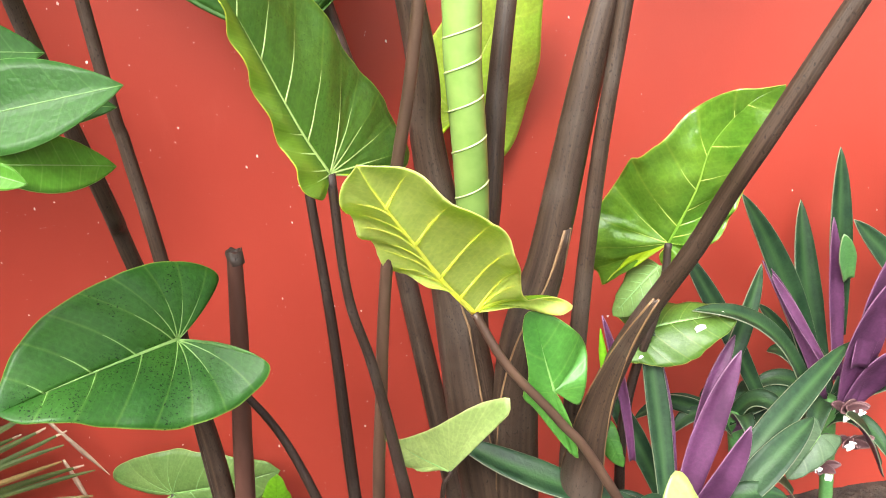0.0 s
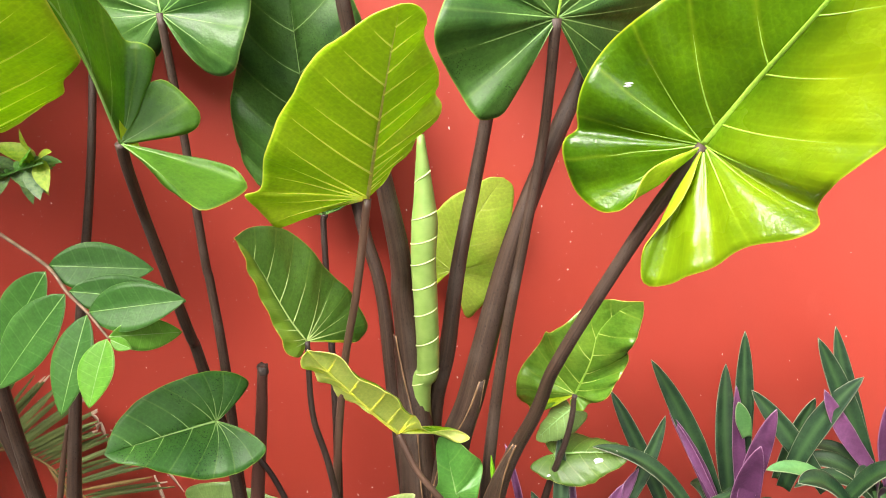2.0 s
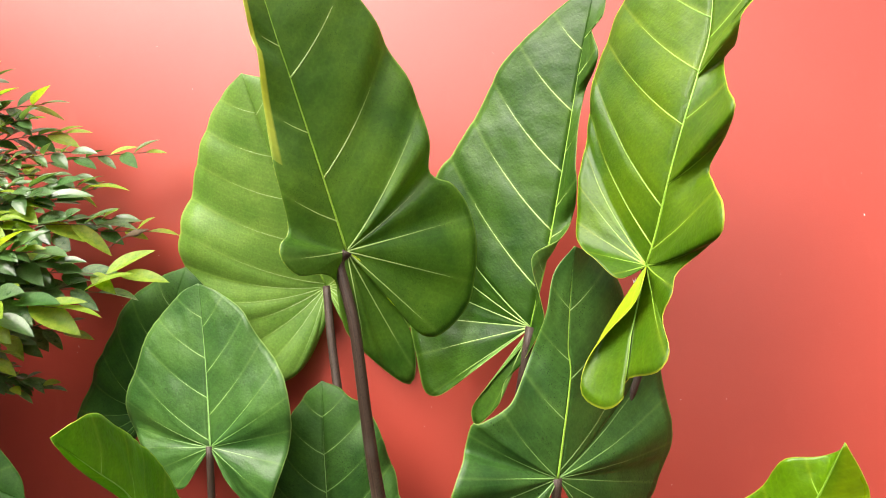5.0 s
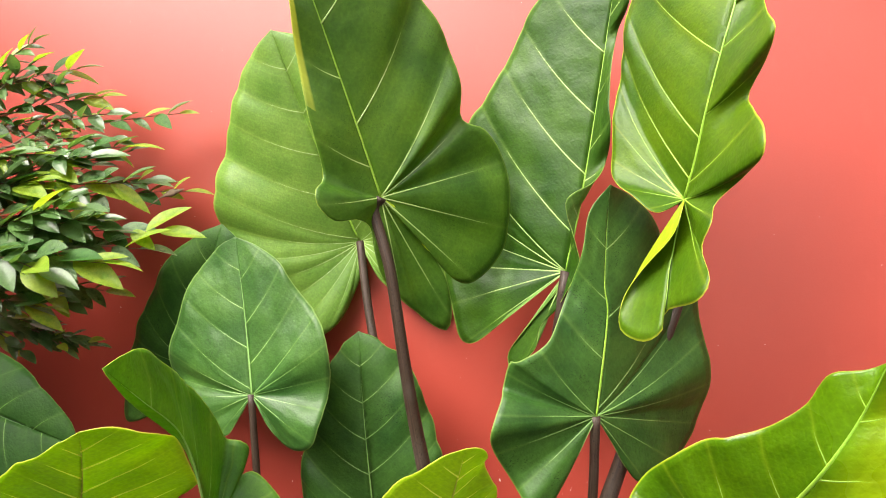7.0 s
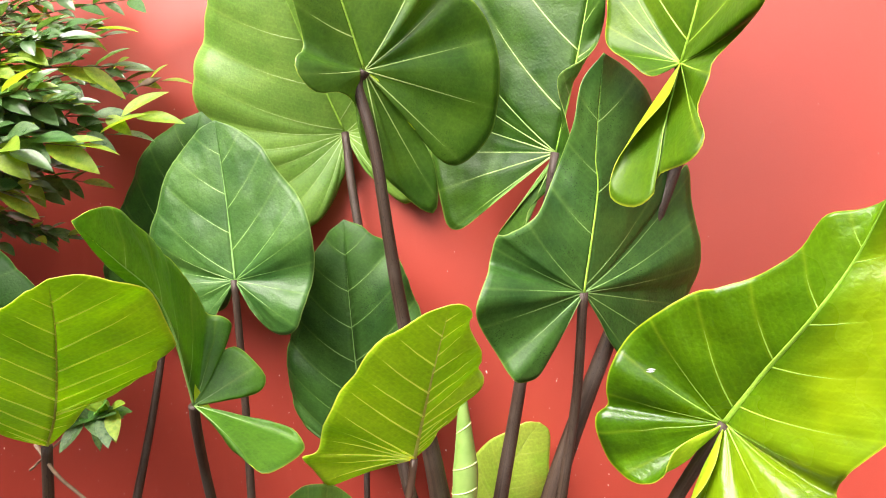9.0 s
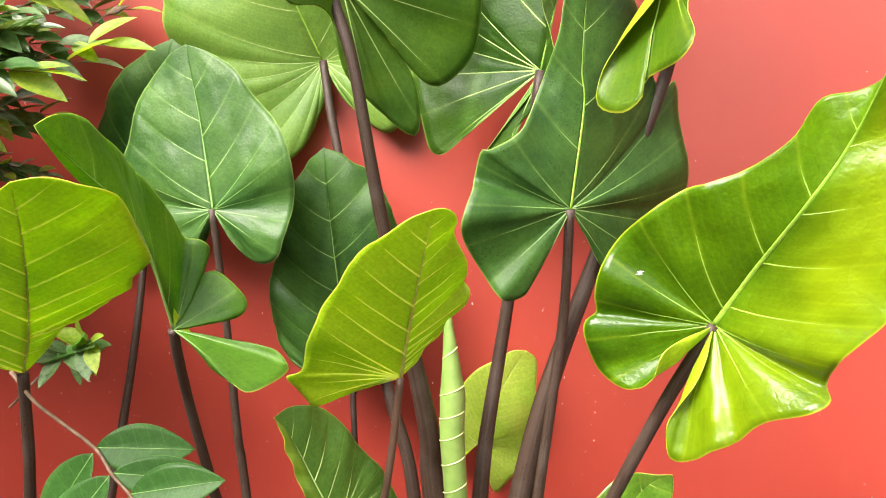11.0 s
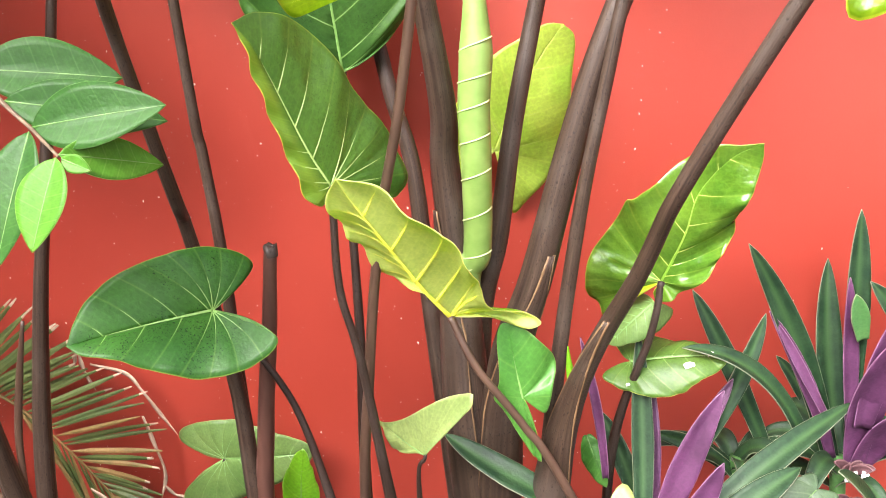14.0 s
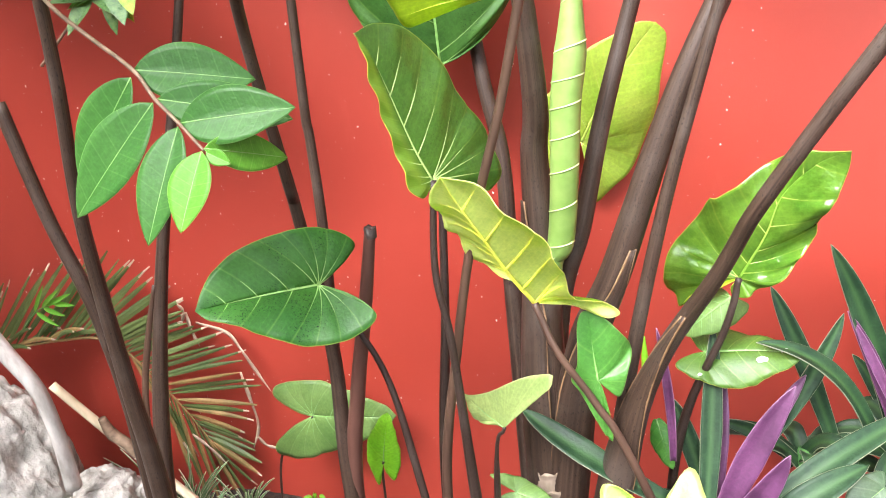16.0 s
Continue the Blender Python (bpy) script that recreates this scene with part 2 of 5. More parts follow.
VEIN_DARK = leaf_material("vein_green", (0.15, 0.32, 0.075), (0.24, 0.42, 0.12), (0.2, 0.35, 0.1), 0.38, 0.06, 0.0, 0.0)
VEIN_UNDER = leaf_material("vein_underside", (0.78, 0.80, 0.34), (0.86, 0.88, 0.46), (0.7, 0.7, 0.3), 0.42, 0.8, 0.0, 0.0)
RIB_GREEN = leaf_material("rib_green", (0.17, 0.37, 0.03), (0.27, 0.46, 0.05), (0.3, 0.5, 0.1), 0.38, 0.06, 0.0, 0.0)
VEIN_WARM = leaf_material("vein_warm", (0.46, 0.42, 0.12), (0.60, 0.60, 0.22), (0.6, 0.5, 0.2), 0.45, 0.55, 0.0, 0.0)
def stalk_material(name, dark, light, bloom):
    """Petiole skin: lengthwise streaks, small dark lenticels and a faint grey bloom."""
    m, nodes, links, p = shader(name, 0.48)
    p.inputs["Specular IOR Level"].default_value = 0.32
    uv = nodes.new("ShaderNodeUVMap")
    mp = nodes.new("ShaderNodeMapping")
    mp.inputs["Scale"].default_value = (3.0, 26.0, 1.0)
    links.new(uv.outputs[0], mp.inputs[0])
    st = nodes.new("ShaderNodeTexNoise")
    st.inputs["Scale"].default_value, st.inputs["Detail"].default_value = 1.0, 6.0
    links.new(mp.outputs[0], st.inputs["Vector"])
    col = ramp(nodes, links, st.outputs["Fac"], [(0.3, dark), (0.7, light)]).outputs[0]
    bl = noise_node(nodes, links, 12.0, 5.0)
    col = blend(nodes, links, ramp(nodes, links, bl.outputs["Fac"], [(0.48, (0, 0, 0)), (0.75, (0.55, 0.55, 0.55))]).outputs[0], col, bloom)
    sp = noise_node(nodes, links, 420.0, 2.0, (1.0, 1.0, 0.45))
    k = ramp(nodes, links, sp.outputs["Fac"], [(0.60, (0, 0, 0)), (0.68, (0.8, 0.8, 0.8))])
    col = blend(nodes, links, k.outputs[0], col, tuple(c * 0.35 for c in dark))
    links.new(col, p.inputs["Base Color"])
    h = nodes.new("ShaderNodeMath"); h.operation = "SUBTRACT"
    links.new(st.outputs["Fac"], h.inputs[0]); links.new(k.outputs[0], h.inputs[1])
    bump(nodes, links, p, h.outputs[0], 0.35, 0.0016)
    return m


STALK = stalk_material("petiole_brown", (0.016, 0.009, 0.006), (0.068, 0.042, 0.028), (0.085, 0.066, 0.054))
STALK_THIN = stalk_material("petiole_dark", (0.014, 0.008, 0.006), (0.042, 0.025, 0.018), (0.07, 0.054, 0.046))
STALK_PINK = plain("petiole_rosy", (0.045, 0.024, 0.016), (0.095, 0.053, 0.034), 30.0, 0.45, (1, 1, 0.2), 0.2)
SHEATH_EDGE = plain("sheath_edge", (0.13, 0.070, 0.032), (0.23, 0.135, 0.065), 30.0, 0.6)
TAN_SCRAP = plain("dry_sheath", (0.08, 0.055, 0.036), (0.27, 0.21, 0.155), 26.0, 0.85, (1, 1, 0.25), 0.5, 0.004, 8.0)
RUSSET = plain("cut_stem_russet", (0.055, 0.023, 0.016), (0.115, 0.050, 0.036), 18.0, 0.46, (1, 1, 0.15), 0.25)
SPEAR = plain("rolled_leaf_green", (0.14, 0.25, 0.05), (0.21, 0.32, 0.08), 30.0, 0.38)
SPEAR_RING = plain("rolled_leaf_vein", (0.52, 0.62, 0.28), (0.62, 0.7, 0.34), 50.0, 0.4)
STRAP = leaf_material("strap_green", (0.007, 0.027, 0.011), (0.020, 0.053, 0.020), (0.28, 0.30, 0.20), 0.48, 0.07, 0.0, 0.0, keel=(0.036, 0.092, 0.026), broad=22.0, spec=0.30)
STRAP_LIGHT = leaf_material("strap_light_green", (0.06, 0.20, 0.06), (0.13, 0.30, 0.09), (0.3, 0.36, 0.2), 0.4, 0.15, 0.0, 0.0)
PURPLE = leaf_material("strap_purple", (0.055, 0.016, 0.047), (0.140, 0.045, 0.118), (0.30, 0.16, 0.27), 0.42, 0.12, 0.0, 0.0, broad=12.0)
SOIL = plain("soil", (0.018, 0.012, 0.009), (0.06, 0.042, 0.03), 40.0, 0.95, None, 1.0, 0.02, 8.0)
STONE = plain("grey_stone", (0.15, 0.14, 0.12), (0.50, 0.47, 0.42), 22.0, 0.9, None, 0.9, 0.02, 10.0)
BARK = plain("bark_pale", (0.26, 0.24, 0.21), (0.58, 0.55, 0.50), 30.0, 0.85, (1, 1, 0.3), 0.7, 0.006, 8.0)
WOOD = plain("peeled_wood", (0.45, 0.36, 0.22), (0.66, 0.57, 0.40), 40.0, 0.7, (1, 1, 0.1), 0.4, 0.003, 8.0)
TWIG = plain("twig_brown", (0.09, 0.06, 0.035), (0.24, 0.16, 0.10), 60.0, 0.7)
DRY = plain("dry_leaf", (0.27, 0.18, 0.12), (0.45, 0.34, 0.25), 40.0, 0.8)
PALM = leaf_material("palm_green", (0.036, 0.060, 0.014), (0.090, 0.118, 0.030), (0.22, 0.20, 0.10), 0.5, 0.08, 0.0, 0.0)
PALM_RED = leaf_material("palm_russet", (0.12, 0.10, 0.03), (0.28, 0.16, 0.06), (0.3, 0.25, 0.1), 0.5, 0.15, 0.0, 0.0)
WHITE = plain("white_flake", (0.62, 0.58, 0.52), (0.85, 0.82, 0.78), 80.0, 0.7)

# ---- builders ----
V = Vector
PATCH = random.Random(7)


def mesh_of(name, verts, faces, mats, uvs=None, index=None, smooth=True):
    me = bpy.data.meshes.new(name)
    me.from_pydata([tuple(v) for v in verts], [], faces)
    for m in mats:
        me.materials.append(m)
    if index is not None:
        me.polygons.foreach_set("material_index", index)
    if uvs is not None:
        layer = me.uv_layers.new(name="UVMap")
        flat = np.array(uvs, float)[[v for f in faces for v in f]]
        layer.data.foreach_set("uv", flat.ravel())
    me.polygons.foreach_set("use_smooth", [smooth] * len(me.polygons))
    me.update()
    return me


def part(name, me, parent, label=""):
    """A mesh as one object under a thing or a part; its coordinates are the world's."""
    ob = new(name, me)
    ob.parent = parent
    if parent is not None:
        ob.matrix_parent_inverse = parent.matrix_world.inverted()
    return tagged(ob, label)


def thing(name, at, label, category, group=""):
    ob = new(name)
    ob.empty_display_size = 0.05
    ob.location = at
    bpy.context.view_layer.update()
    return tagged(ob, label, category, group)


def spline(points, n):
    """Catmull-Rom through the points, n samples."""
    p = [V(q) for q in points]
    p = [p[0] * 2 - p[1]] + p + [p[-1] * 2 - p[-2]]
    out, segs = [], len(p) - 3
    for i in range(n):
        s = min(i / (n - 1) * segs, segs - 1e-6)
        k, f = int(s), s - int(s)
        a, b, c, d = p[k:k + 4]
        out.append(0.5 * (2 * b + (c - a) * f + (2 * a - 5 * b + 4 * c - d) * f * f + (3 * b - a - 3 * c + d) * f ** 3))
    return out


def tube_data(points, radii, sides=10, squash=1.0, cap=True):
    """Rings along the points; radii one a point."""
    verts, faces, uvs = [], [], []
    ref = V((0.2, -1, 0.1)).normalized()
    for i, q in enumerate(points):
        t = (points[min(i + 1, len(points) - 1)] - points[max(i - 1, 0)]).normalized()
        u = (ref - t * ref.dot(t)).normalized()
        w = t.cross(u)
        for k in range(sides):
            a = 2 * math.pi * k / sides
            verts.append(q + radii[i] * (math.cos(a) * u * squash + math.sin(a) * w))
            uvs.append((i / len(points), k / sides))
        if i:
            b = (i - 1) * sides
            faces += [(b + k, b + (k + 1) % sides, b + sides + (k + 1) % sides, b + sides + k) for k in range(sides)]
    if cap:
        faces.append(tuple(reversed(range(sides))))
        faces.append(tuple(range(len(verts) - sides, len(verts))))
    return verts, faces, uvs


def tube(name, points, radii, mat, parent=None, label="", sides=10, n=None, squash=1.0):
    n = n or max(8, 6 * len(points))
    line = spline(points, n)
    rad = [float(np.interp(i / (n - 1), np.linspace(0, 1, len(radii)), radii)) for i in range(n)]
    v, f, u = tube_data(line, rad, sides, squash)
    return part(name, mesh_of(name, v, f, [mat], u), parent, label)


def ear_leaf(plant, node, tip, el, er, bl, br, top, under, vein=None, full=0.62, cup=0.06, bow=0.04, wave=0.006, ripple=5.0,
             veins=11, quilt=0.0022, label="", seed=0, midrib=None, rib=0.0034, lobe=0.10, thin=0.42, rise=0.85, scallop=0.6, frill=0.013, sway=(1.0, 1.0),
             sl=None, sr=None, ml=None, mr=None, il=None, ir=None):
    """Arrow-shaped leaf blade: node, tip, the widest point of each half, and the tip of each back lobe."""
    rnd = random.Random(seed + 11)
    node, tip = V(node), V(tip)
    axis = tip - node
    size = axis.length
    ahead = axis.normalized()
    halves = []
    for side, wide, back, *extra in ((-1, V(el), V(bl), sl, ml, il), (1, V(er), V(br), sr, mr, ir)):
        ye = (wide - node).dot(ahead)
        d = wide - node - ahead * ye
        dn = d.normalized()
        normal = dn.cross(ahead) * side
        halves.append((side, wide, back, ye / size, d, dn, normal, extra))
    mid_normal = (halves[0][6] + halves[1][6]).normalized()

    def rib_at(s):
        return node + axis * s + mid_normal * bow * size * 4 * s * (1 - s)

    rows, across = 8 * veins, 9
    verts, faces, uvs, lines = [], [], [], []
    for side, wide, back, ye, d, dn, normal, extra in halves:
        s_y = ye + (1 - ye) * 0.56
        shoulder = rib_at(s_y) + d * full
        shoulder = V(extra[0]) if extra[0] else shoulder
        s_mid = (shoulder - node).dot(ahead) / size
        spread = shoulder - rib_at(s_mid)
        near_tip = rib_at(s_mid + (1 - s_mid) * 0.68) + spread * 0.52
        middle = back.lerp(wide, 0.5) + dn * lobe * (wide - back).length
        inner = node + (back - node) * 0.55 - dn * 0.3 * max(0.0, (back - node).dot(dn))
        middle = [V(q) for q in extra[1]] if extra[1] else [middle]
        inner = V(extra[2]) if extra[2] else inner
        line = spline([rib_at(1.0), near_tip, shoulder, wide, *middle, back, inner, node], 8 * rows)
        # even steps along the outline, a little denser towards the tip
        run = np.r_[0, np.cumsum([(b - a).length for a, b in zip(line, line[1:])])]
        run /= run[-1]
        phase, base = rnd.random() * 6.28, len(verts)
        for i in range(rows + 1):
            q = i / rows
            x = int(np.searchsorted(run, q))
            edge = line[min(x, len(line) - 1)]
            along = (edge - node).dot(ahead)
            s = max(0.0, min(1.0, (along - rise * (edge - node - ahead * along).length) / size))
            s = s if q < 0.7 else 0.0
            root = rib_at(s)
            fray = frill * size * (noise.noise((q * 17, seed * 3.1, side)) * 1.1 + 0.45 * (abs(math.sin(math.pi * q * veins)) - 0.5)) * min(1.0, 8 * q) * min(1.0, 6 * (1 - q))
            reach = edge + (edge - rib_at(max(0.0, s))).normalized() * fray - root
            far = reach.length
            ruff = sway[0 if side < 0 else 1] * wave * size / 0.4 * math.sin(6.28 * ripple * q + phase + 0.8 * math.sin(9 * q + phase)) * min(1.0, 6 * q) * min(1.0, 5 * (1 - q))
            bulge = 0.6 - abs(math.sin(math.pi * q * veins))
            for j in range(across + 1):
                v = j / across
                p = root + reach * v + normal * (cup * far * 4 * v * (1 - v) + ruff * v ** 2.2 - quilt * size / 0.45 * bulge * (1.5 * v * math.sin(math.pi * v) + scallop * v ** 4))
                p = p - ahead * (0.06 * far * 4 * v * (1 - v))
                verts.append(p)
                uvs.append((q * veins + (64 if side > 0 else 0), v))
            if i:
                a, b = base + (i - 1) * (across + 1), base + i * (across + 1)
                for j in range(across):
                    f = (a + j, a + j + 1, b + j + 1, b + j)
                    faces.append(f if side < 0 else f[::-1])
        for k in range(1, veins):
            i = k * 8
            lines.append([verts[base + i * (across + 1) + j] for j in range(across - (k * 7 + seed) % 2)])
    me = mesh_of("leaf", verts, faces, [top, under, under], uvs)
    bm = bmesh.new()
    bm.from_mesh(me)
    bmesh.ops.remove_doubles(bm, verts=bm.verts, dist=0.0004)
    bm.to_mesh(me)
    bm.free()
    me.polygons.foreach_set("use_smooth", [True] * len(me.polygons))
    blade = part("leaf", me, plant, label)
    skin = blade.modifiers.new("thickness", "SOLIDIFY")
    skin.thickness, skin.offset, skin.material_offset, skin.material_offset_rim = 0.0011, 0.0, 1, 2
    vein = vein or VEIN
    for pts in lines:
        r0 = rib * thin
        v, f, _ = tube_data(pts, [r0 * (1 - 0.76 * j / (len(pts) - 1)) for j in range(len(pts))], 5)
        part("vein", mesh_of("vein", v, f, [vein]), blade)
    pts = [rib_at(s / 24) for s in range(25)]
    v, f, u = tube_data(pts, [rib * (1 - 0.86 * s / 24) for s in range(25)], 8, 0.55)
    part("midrib", mesh_of("midrib", v, f, [midrib or vein], u), blade)
    return blade


def broad_leaf(plant, rib, left, right, top, under, vein=None, label="", seed=0, midrib=None, rib_r=0.0034, veins=9, cup=0.02, quilt=0.004, crinkle=0.004,
               wave=0.004, thin=0.46, rise=1.0, bend=0.07, curl=0.0):
    """Arrow-shaped leaf blade. rib: node to tip; left and right: the margin of each half, from the tip round the back lobe to the node."""
    node, tip = V(rib[0]), V(rib[-1])
    spine = spline(rib, 121)
    run = np.r_[0, np.cumsum([(b - a).length for a, b in zip(spine, spine[1:])])]
    size = float(run[-1])
    spine_at = np.array([tuple(q) for q in spine])

    def rib_at(s):
        k = min(119, max(0, int(np.searchsorted(run, s * size)) - 1))
        f = (s * size - run[k]) / max(1e-6, run[k + 1] - run[k])
        return spine[k].lerp(spine[k + 1], min(1.0, max(0.0, f))), (spine[k + 1] - spine[k]).normalized()

    rows, across = 10 * veins, 14
    verts, faces, uvs, lines = [], [], [], []
    for side, margin in ((-1, left), (1, right)):
        line = spline([tip, *margin, node], 12 * rows)
        far_run = np.r_[0, np.cumsum([(b - a).length for a, b in zip(line, line[1:])])]
        far_run /= far_run[-1]
        base, last = len(verts), 1.0
        for i in range(rows + 1):
            q = i / rows
            edge = line[min(int(np.searchsorted(far_run, q)), len(line) - 1)]
            gap = np.linalg.norm(spine_at - np.array(tuple(edge)), axis=1)
            k = int(gap.argmin())
            s = min(last, max(0.0, (run[k] - rise * gap[k]) / size)) if q > 0 else 1.0
            last = s
            root, along = rib_at(s)
            reach = edge - root
            far = reach.length
            normal = reach.cross(along) * side
            normal = normal.normalized() if normal.length > 1e-6 else V((0, -1, 0))
            bulge = 0.55 - abs(math.sin(math.pi * q * veins)) ** 0.7
            fade = min(1.0, 7 * q) * min(1.0, 6 * (1 - q))
            ahead_share = max(0.0, reach.dot(along) / max(far, 1e-6))
            fold_depth = quilt * far / 0.25 * (1.0 if s > 0.12 else 0.3 + 5.8 * s)
            ruff = wave * math.sin(veins * 2.6 * q + seed) * fade
            for j in range(across + 1):
                v = j / across
                lump = noise.noise((edge.x * 9 + v * 2.5, q * 13, seed * 1.7 + side)) + 0.5 * noise.noise((q * 31, v * 6, seed + side))
                lift = cup * far * 4 * v * (1 - v) - fold_depth * bulge * v ** 0.8 * (1 - 0.55 * v) * fade + crinkle * lump * v * min(1.0, far / 0.1) * fade + ruff * v * v - curl * v ** 4
                verts.append(root + reach * v + normal * lift - along * (bend * ahead_share * far * 4 * v * (1 - v)))
                uvs.append((q * veins + (64 if side > 0 else 0), v))
            if i:
                a, b = base + (i - 1) * (across + 1), base + i * (across + 1)
                for j in range(across):
                    f = (a + j, a + j + 1, b + j + 1, b + j)
                    faces.append(f if side < 0 else f[::-1])
        for k in range(1, veins):
            i = k * 10
            start = base + i * (across + 1)
            long_vein = (verts[start + across] - verts[start]).length
            if long_vein > 0.035:
                lines.append((verts[start:start + across + 1 - (k * 7 + seed) % 3], min(1.0, 0.6 + 2.0 * long_vein)))
    me = mesh_of("leaf", verts, faces, [top, under, under], uvs)
    bm = bmesh.new()
    bm.from_mesh(me)
    bmesh.ops.remove_doubles(bm, verts=bm.verts, dist=0.0003)
    bm.to_mesh(me)
    bm.free()
    me.polygons.foreach_set("use_smooth", [True] * len(me.polygons))
    blade = part("leaf", me, plant, label)
    skin = blade.modifiers.new("thickness", "SOLIDIFY")
    skin.thickness, skin.offset, skin.material_offset, skin.material_offset_rim = 0.0011, 0.0, 1, 2
    vein = vein or VEIN
    for pts, grade in lines:
        r0 = rib_r * thin * grade
        v, f, _ = tube_data(pts, [r0 * (1 - 0.80 * j / (len(pts) - 1)) for j in range(len(pts))], 6)
        part("vein", mesh_of("vein", v, f, [vein]), blade)
    pts = [rib_at(s / 40)[0] for s in range(41)]
    v, f, u = tube_data(pts, [rib_r * (1 - 0.84 * s / 40) for s in range(41)], 8, 0.6)
    part("midrib", mesh_of("midrib", v, f, [midrib or vein], u), blade)
    return blade


def petiole(plant, points, r_top, r_low, mat, label="", sides=12, power=1.8, sheath=None):
    line = spline(points, 8 * len(points))
    high = line[0].z
    rad = [r_top + (r_low - r_top) * max(0.0, min(1.0, (high - q.z) / (high - 0.55))) ** power for q in line]
    v, f, u = tube_data(line, rad, sides)
    stalk = part("petiole", mesh_of("petiole", v, f, [mat], u), plant, label)
    if sheath:
        # clasping sheath: an open shell round the stalk, between two angles, with papery rims
        a0, a1, top = sheath
        fine = spline(points, 90)
        fr = [r_top + (r_low - r_top) * max(0.0, min(1.0, (high - q.z) / (high - 0.55))) ** power for q in fine]
        rows = [(q, r) for q, r in zip(fine, fr) if q.z < top]
        sv, sf, su, n = [], [], [], 12
        rims = ([], [])
        for i, (q, r) in enumerate(rows):
            open_ = min(1.0, i / 14)
            for j in range(n + 1):
                a = radians((a0 + a1) / 2 + (a1 - a0) * (j / n - 0.5) * (0.15 + 0.85 * open_))
                rr = r * 1.03 + 0.0015 + 0.004 * open_ * abs(2 * j / n - 1) ** 4 + 0.0012 * noise.noise((i * 0.25, j * 0.4, a0))
                sv.append(q + V((math.cos(a), math.sin(a), 0)) * rr)
                su.append((i / 60, j / n * 0.4))
                if j in (0, n):
                    rims[j // n].append(sv[-1])
            if i:
                a, c = (i - 1) * (n + 1), i * (n + 1)
                sf += [(a + j, a + j + 1, c + j + 1, c + j) for j in range(n)]
        shell = part("sheath", mesh_of("sheath", sv, sf, [mat], su), stalk)
        skin = shell.modifiers.new("thickness", "SOLIDIFY")
        skin.thickness = 0.0015
        for rim in rims:
            d = tube_data(rim, [0.0018 + 0.0008 * noise.noise((i * 0.4, a0, 0)) for i in range(len(rim))], 6)
            part("sheath_edge", mesh_of("sheath_edge", d[0], d[1], [SHEATH_EDGE]), stalk, "papery tan sheath edge")
    return stalk


def strap_leaf(plant, base, tip, width, top, under, bow=(0, 0, 0.03), face=(0, -1, 0.4), fold=0.35, label=""):
    """Long pointed channelled leaf: widest low down, folded along its middle."""
    base, tip, bow = V(base), V(tip), V(bow)
    n, m, verts, faces, uvs = 22, 6, [], [], []
    for i in range(n + 1):
        s = i / n
        p = base.lerp(tip, s) + bow * 4 * s * (1 - s)
        t = (tip - base + bow * 4 * (1 - 2 * s)).normalized()
        side = t.cross(V(face)).normalized()
        up = side.cross(t).normalized()
        half = width / 2 * min(1.0, 0.60 + 0.8 * s) * (1 - s ** 4.6) ** 0.85 + 0.0004
        for j in range(m + 1):
            x = 2 * j / m - 1
            verts.append(p + side * half * x * math.cos(fold) + up * half * math.sin(fold) * abs(x) ** 1.4)
            uvs.append((0.5, abs(x)))
        if i:
            a, b = (i - 1) * (m + 1), i * (m + 1)
            faces += [(a + j, a + j + 1, b + j + 1, b + j) for j in range(m)]
    ob = part("leaf", mesh_of("leaf", verts, faces, [top, under, under], uvs), plant, label)
    skin = ob.modifiers.new("thickness", "SOLIDIFY")
    skin.thickness, skin.offset, skin.material_offset, skin.material_offset_rim = 0.0022, 0.0, 1, 0
    return ob


def oval_mesh(length, width, mat, fold=0.25, droop=0.12, n=14, m=6, power=0.75, rear=None):
    """Simple pointed leaflet along +y, its face to +z."""
    verts, faces, uvs = [], [], []
    for i in range(n + 1):
        s = i / n
        half = width / 2 * math.sin(math.pi * min(1.0, s ** power)) ** 0.85 + 0.0003
        for j in range(m + 1):
            x = 2 * j / m - 1
            verts.append((half * x, length * s, abs(x) * half * fold - droop * length * s * s))
            uvs.append((s * 7 + abs(x) * 0.6, abs(x)))
        if i:
            a, b = (i - 1) * (m + 1), i * (m + 1)
            faces += [(a + j, a + j + 1, b + j + 1, b + j) for j in range(m)]
    return mesh_of("leaflet", verts, faces, [mat, rear or mat], uvs)


def aim(at, to, face=(0, -0.7, 0.7)):
    """Pose that turns +y from at towards to, with +z near face."""
    y = (V(to) - V(at)).normalized()
    x = y.cross(V(face)).normalized()
    z = x.cross(y)
    return Matrix(((x.x, y.x, z.x, at[0]), (x.y, y.y, z.y, at[1]), (x.z, y.z, z.z, at[2]), (0, 0, 0, 1)))


# ---- wall and ground ----
def box(name, lo, hi, mat, label, category):
    x0, y0, z0 = lo
    x1, y1, z1 = hi
    v = [(x, y, z) for x in (x0, x1) for y in (y0, y1) for z in (z0, z1)]
    f = [(0, 1, 3, 2), (4, 6, 7, 5), (0, 4, 5, 1), (2, 3, 7, 6), (0, 2, 6, 4), (1, 5, 7, 3)]
    ob = new(name, mesh_of(name, v, f, [mat], smooth=False))
    return tagged(ob, label, category, kind="structure")


box("wall", (-6, 0, -0.4), (8, 0.2, 3.7), wall_paint, "red painted plaster garden wall with faint scuffs", "wall")

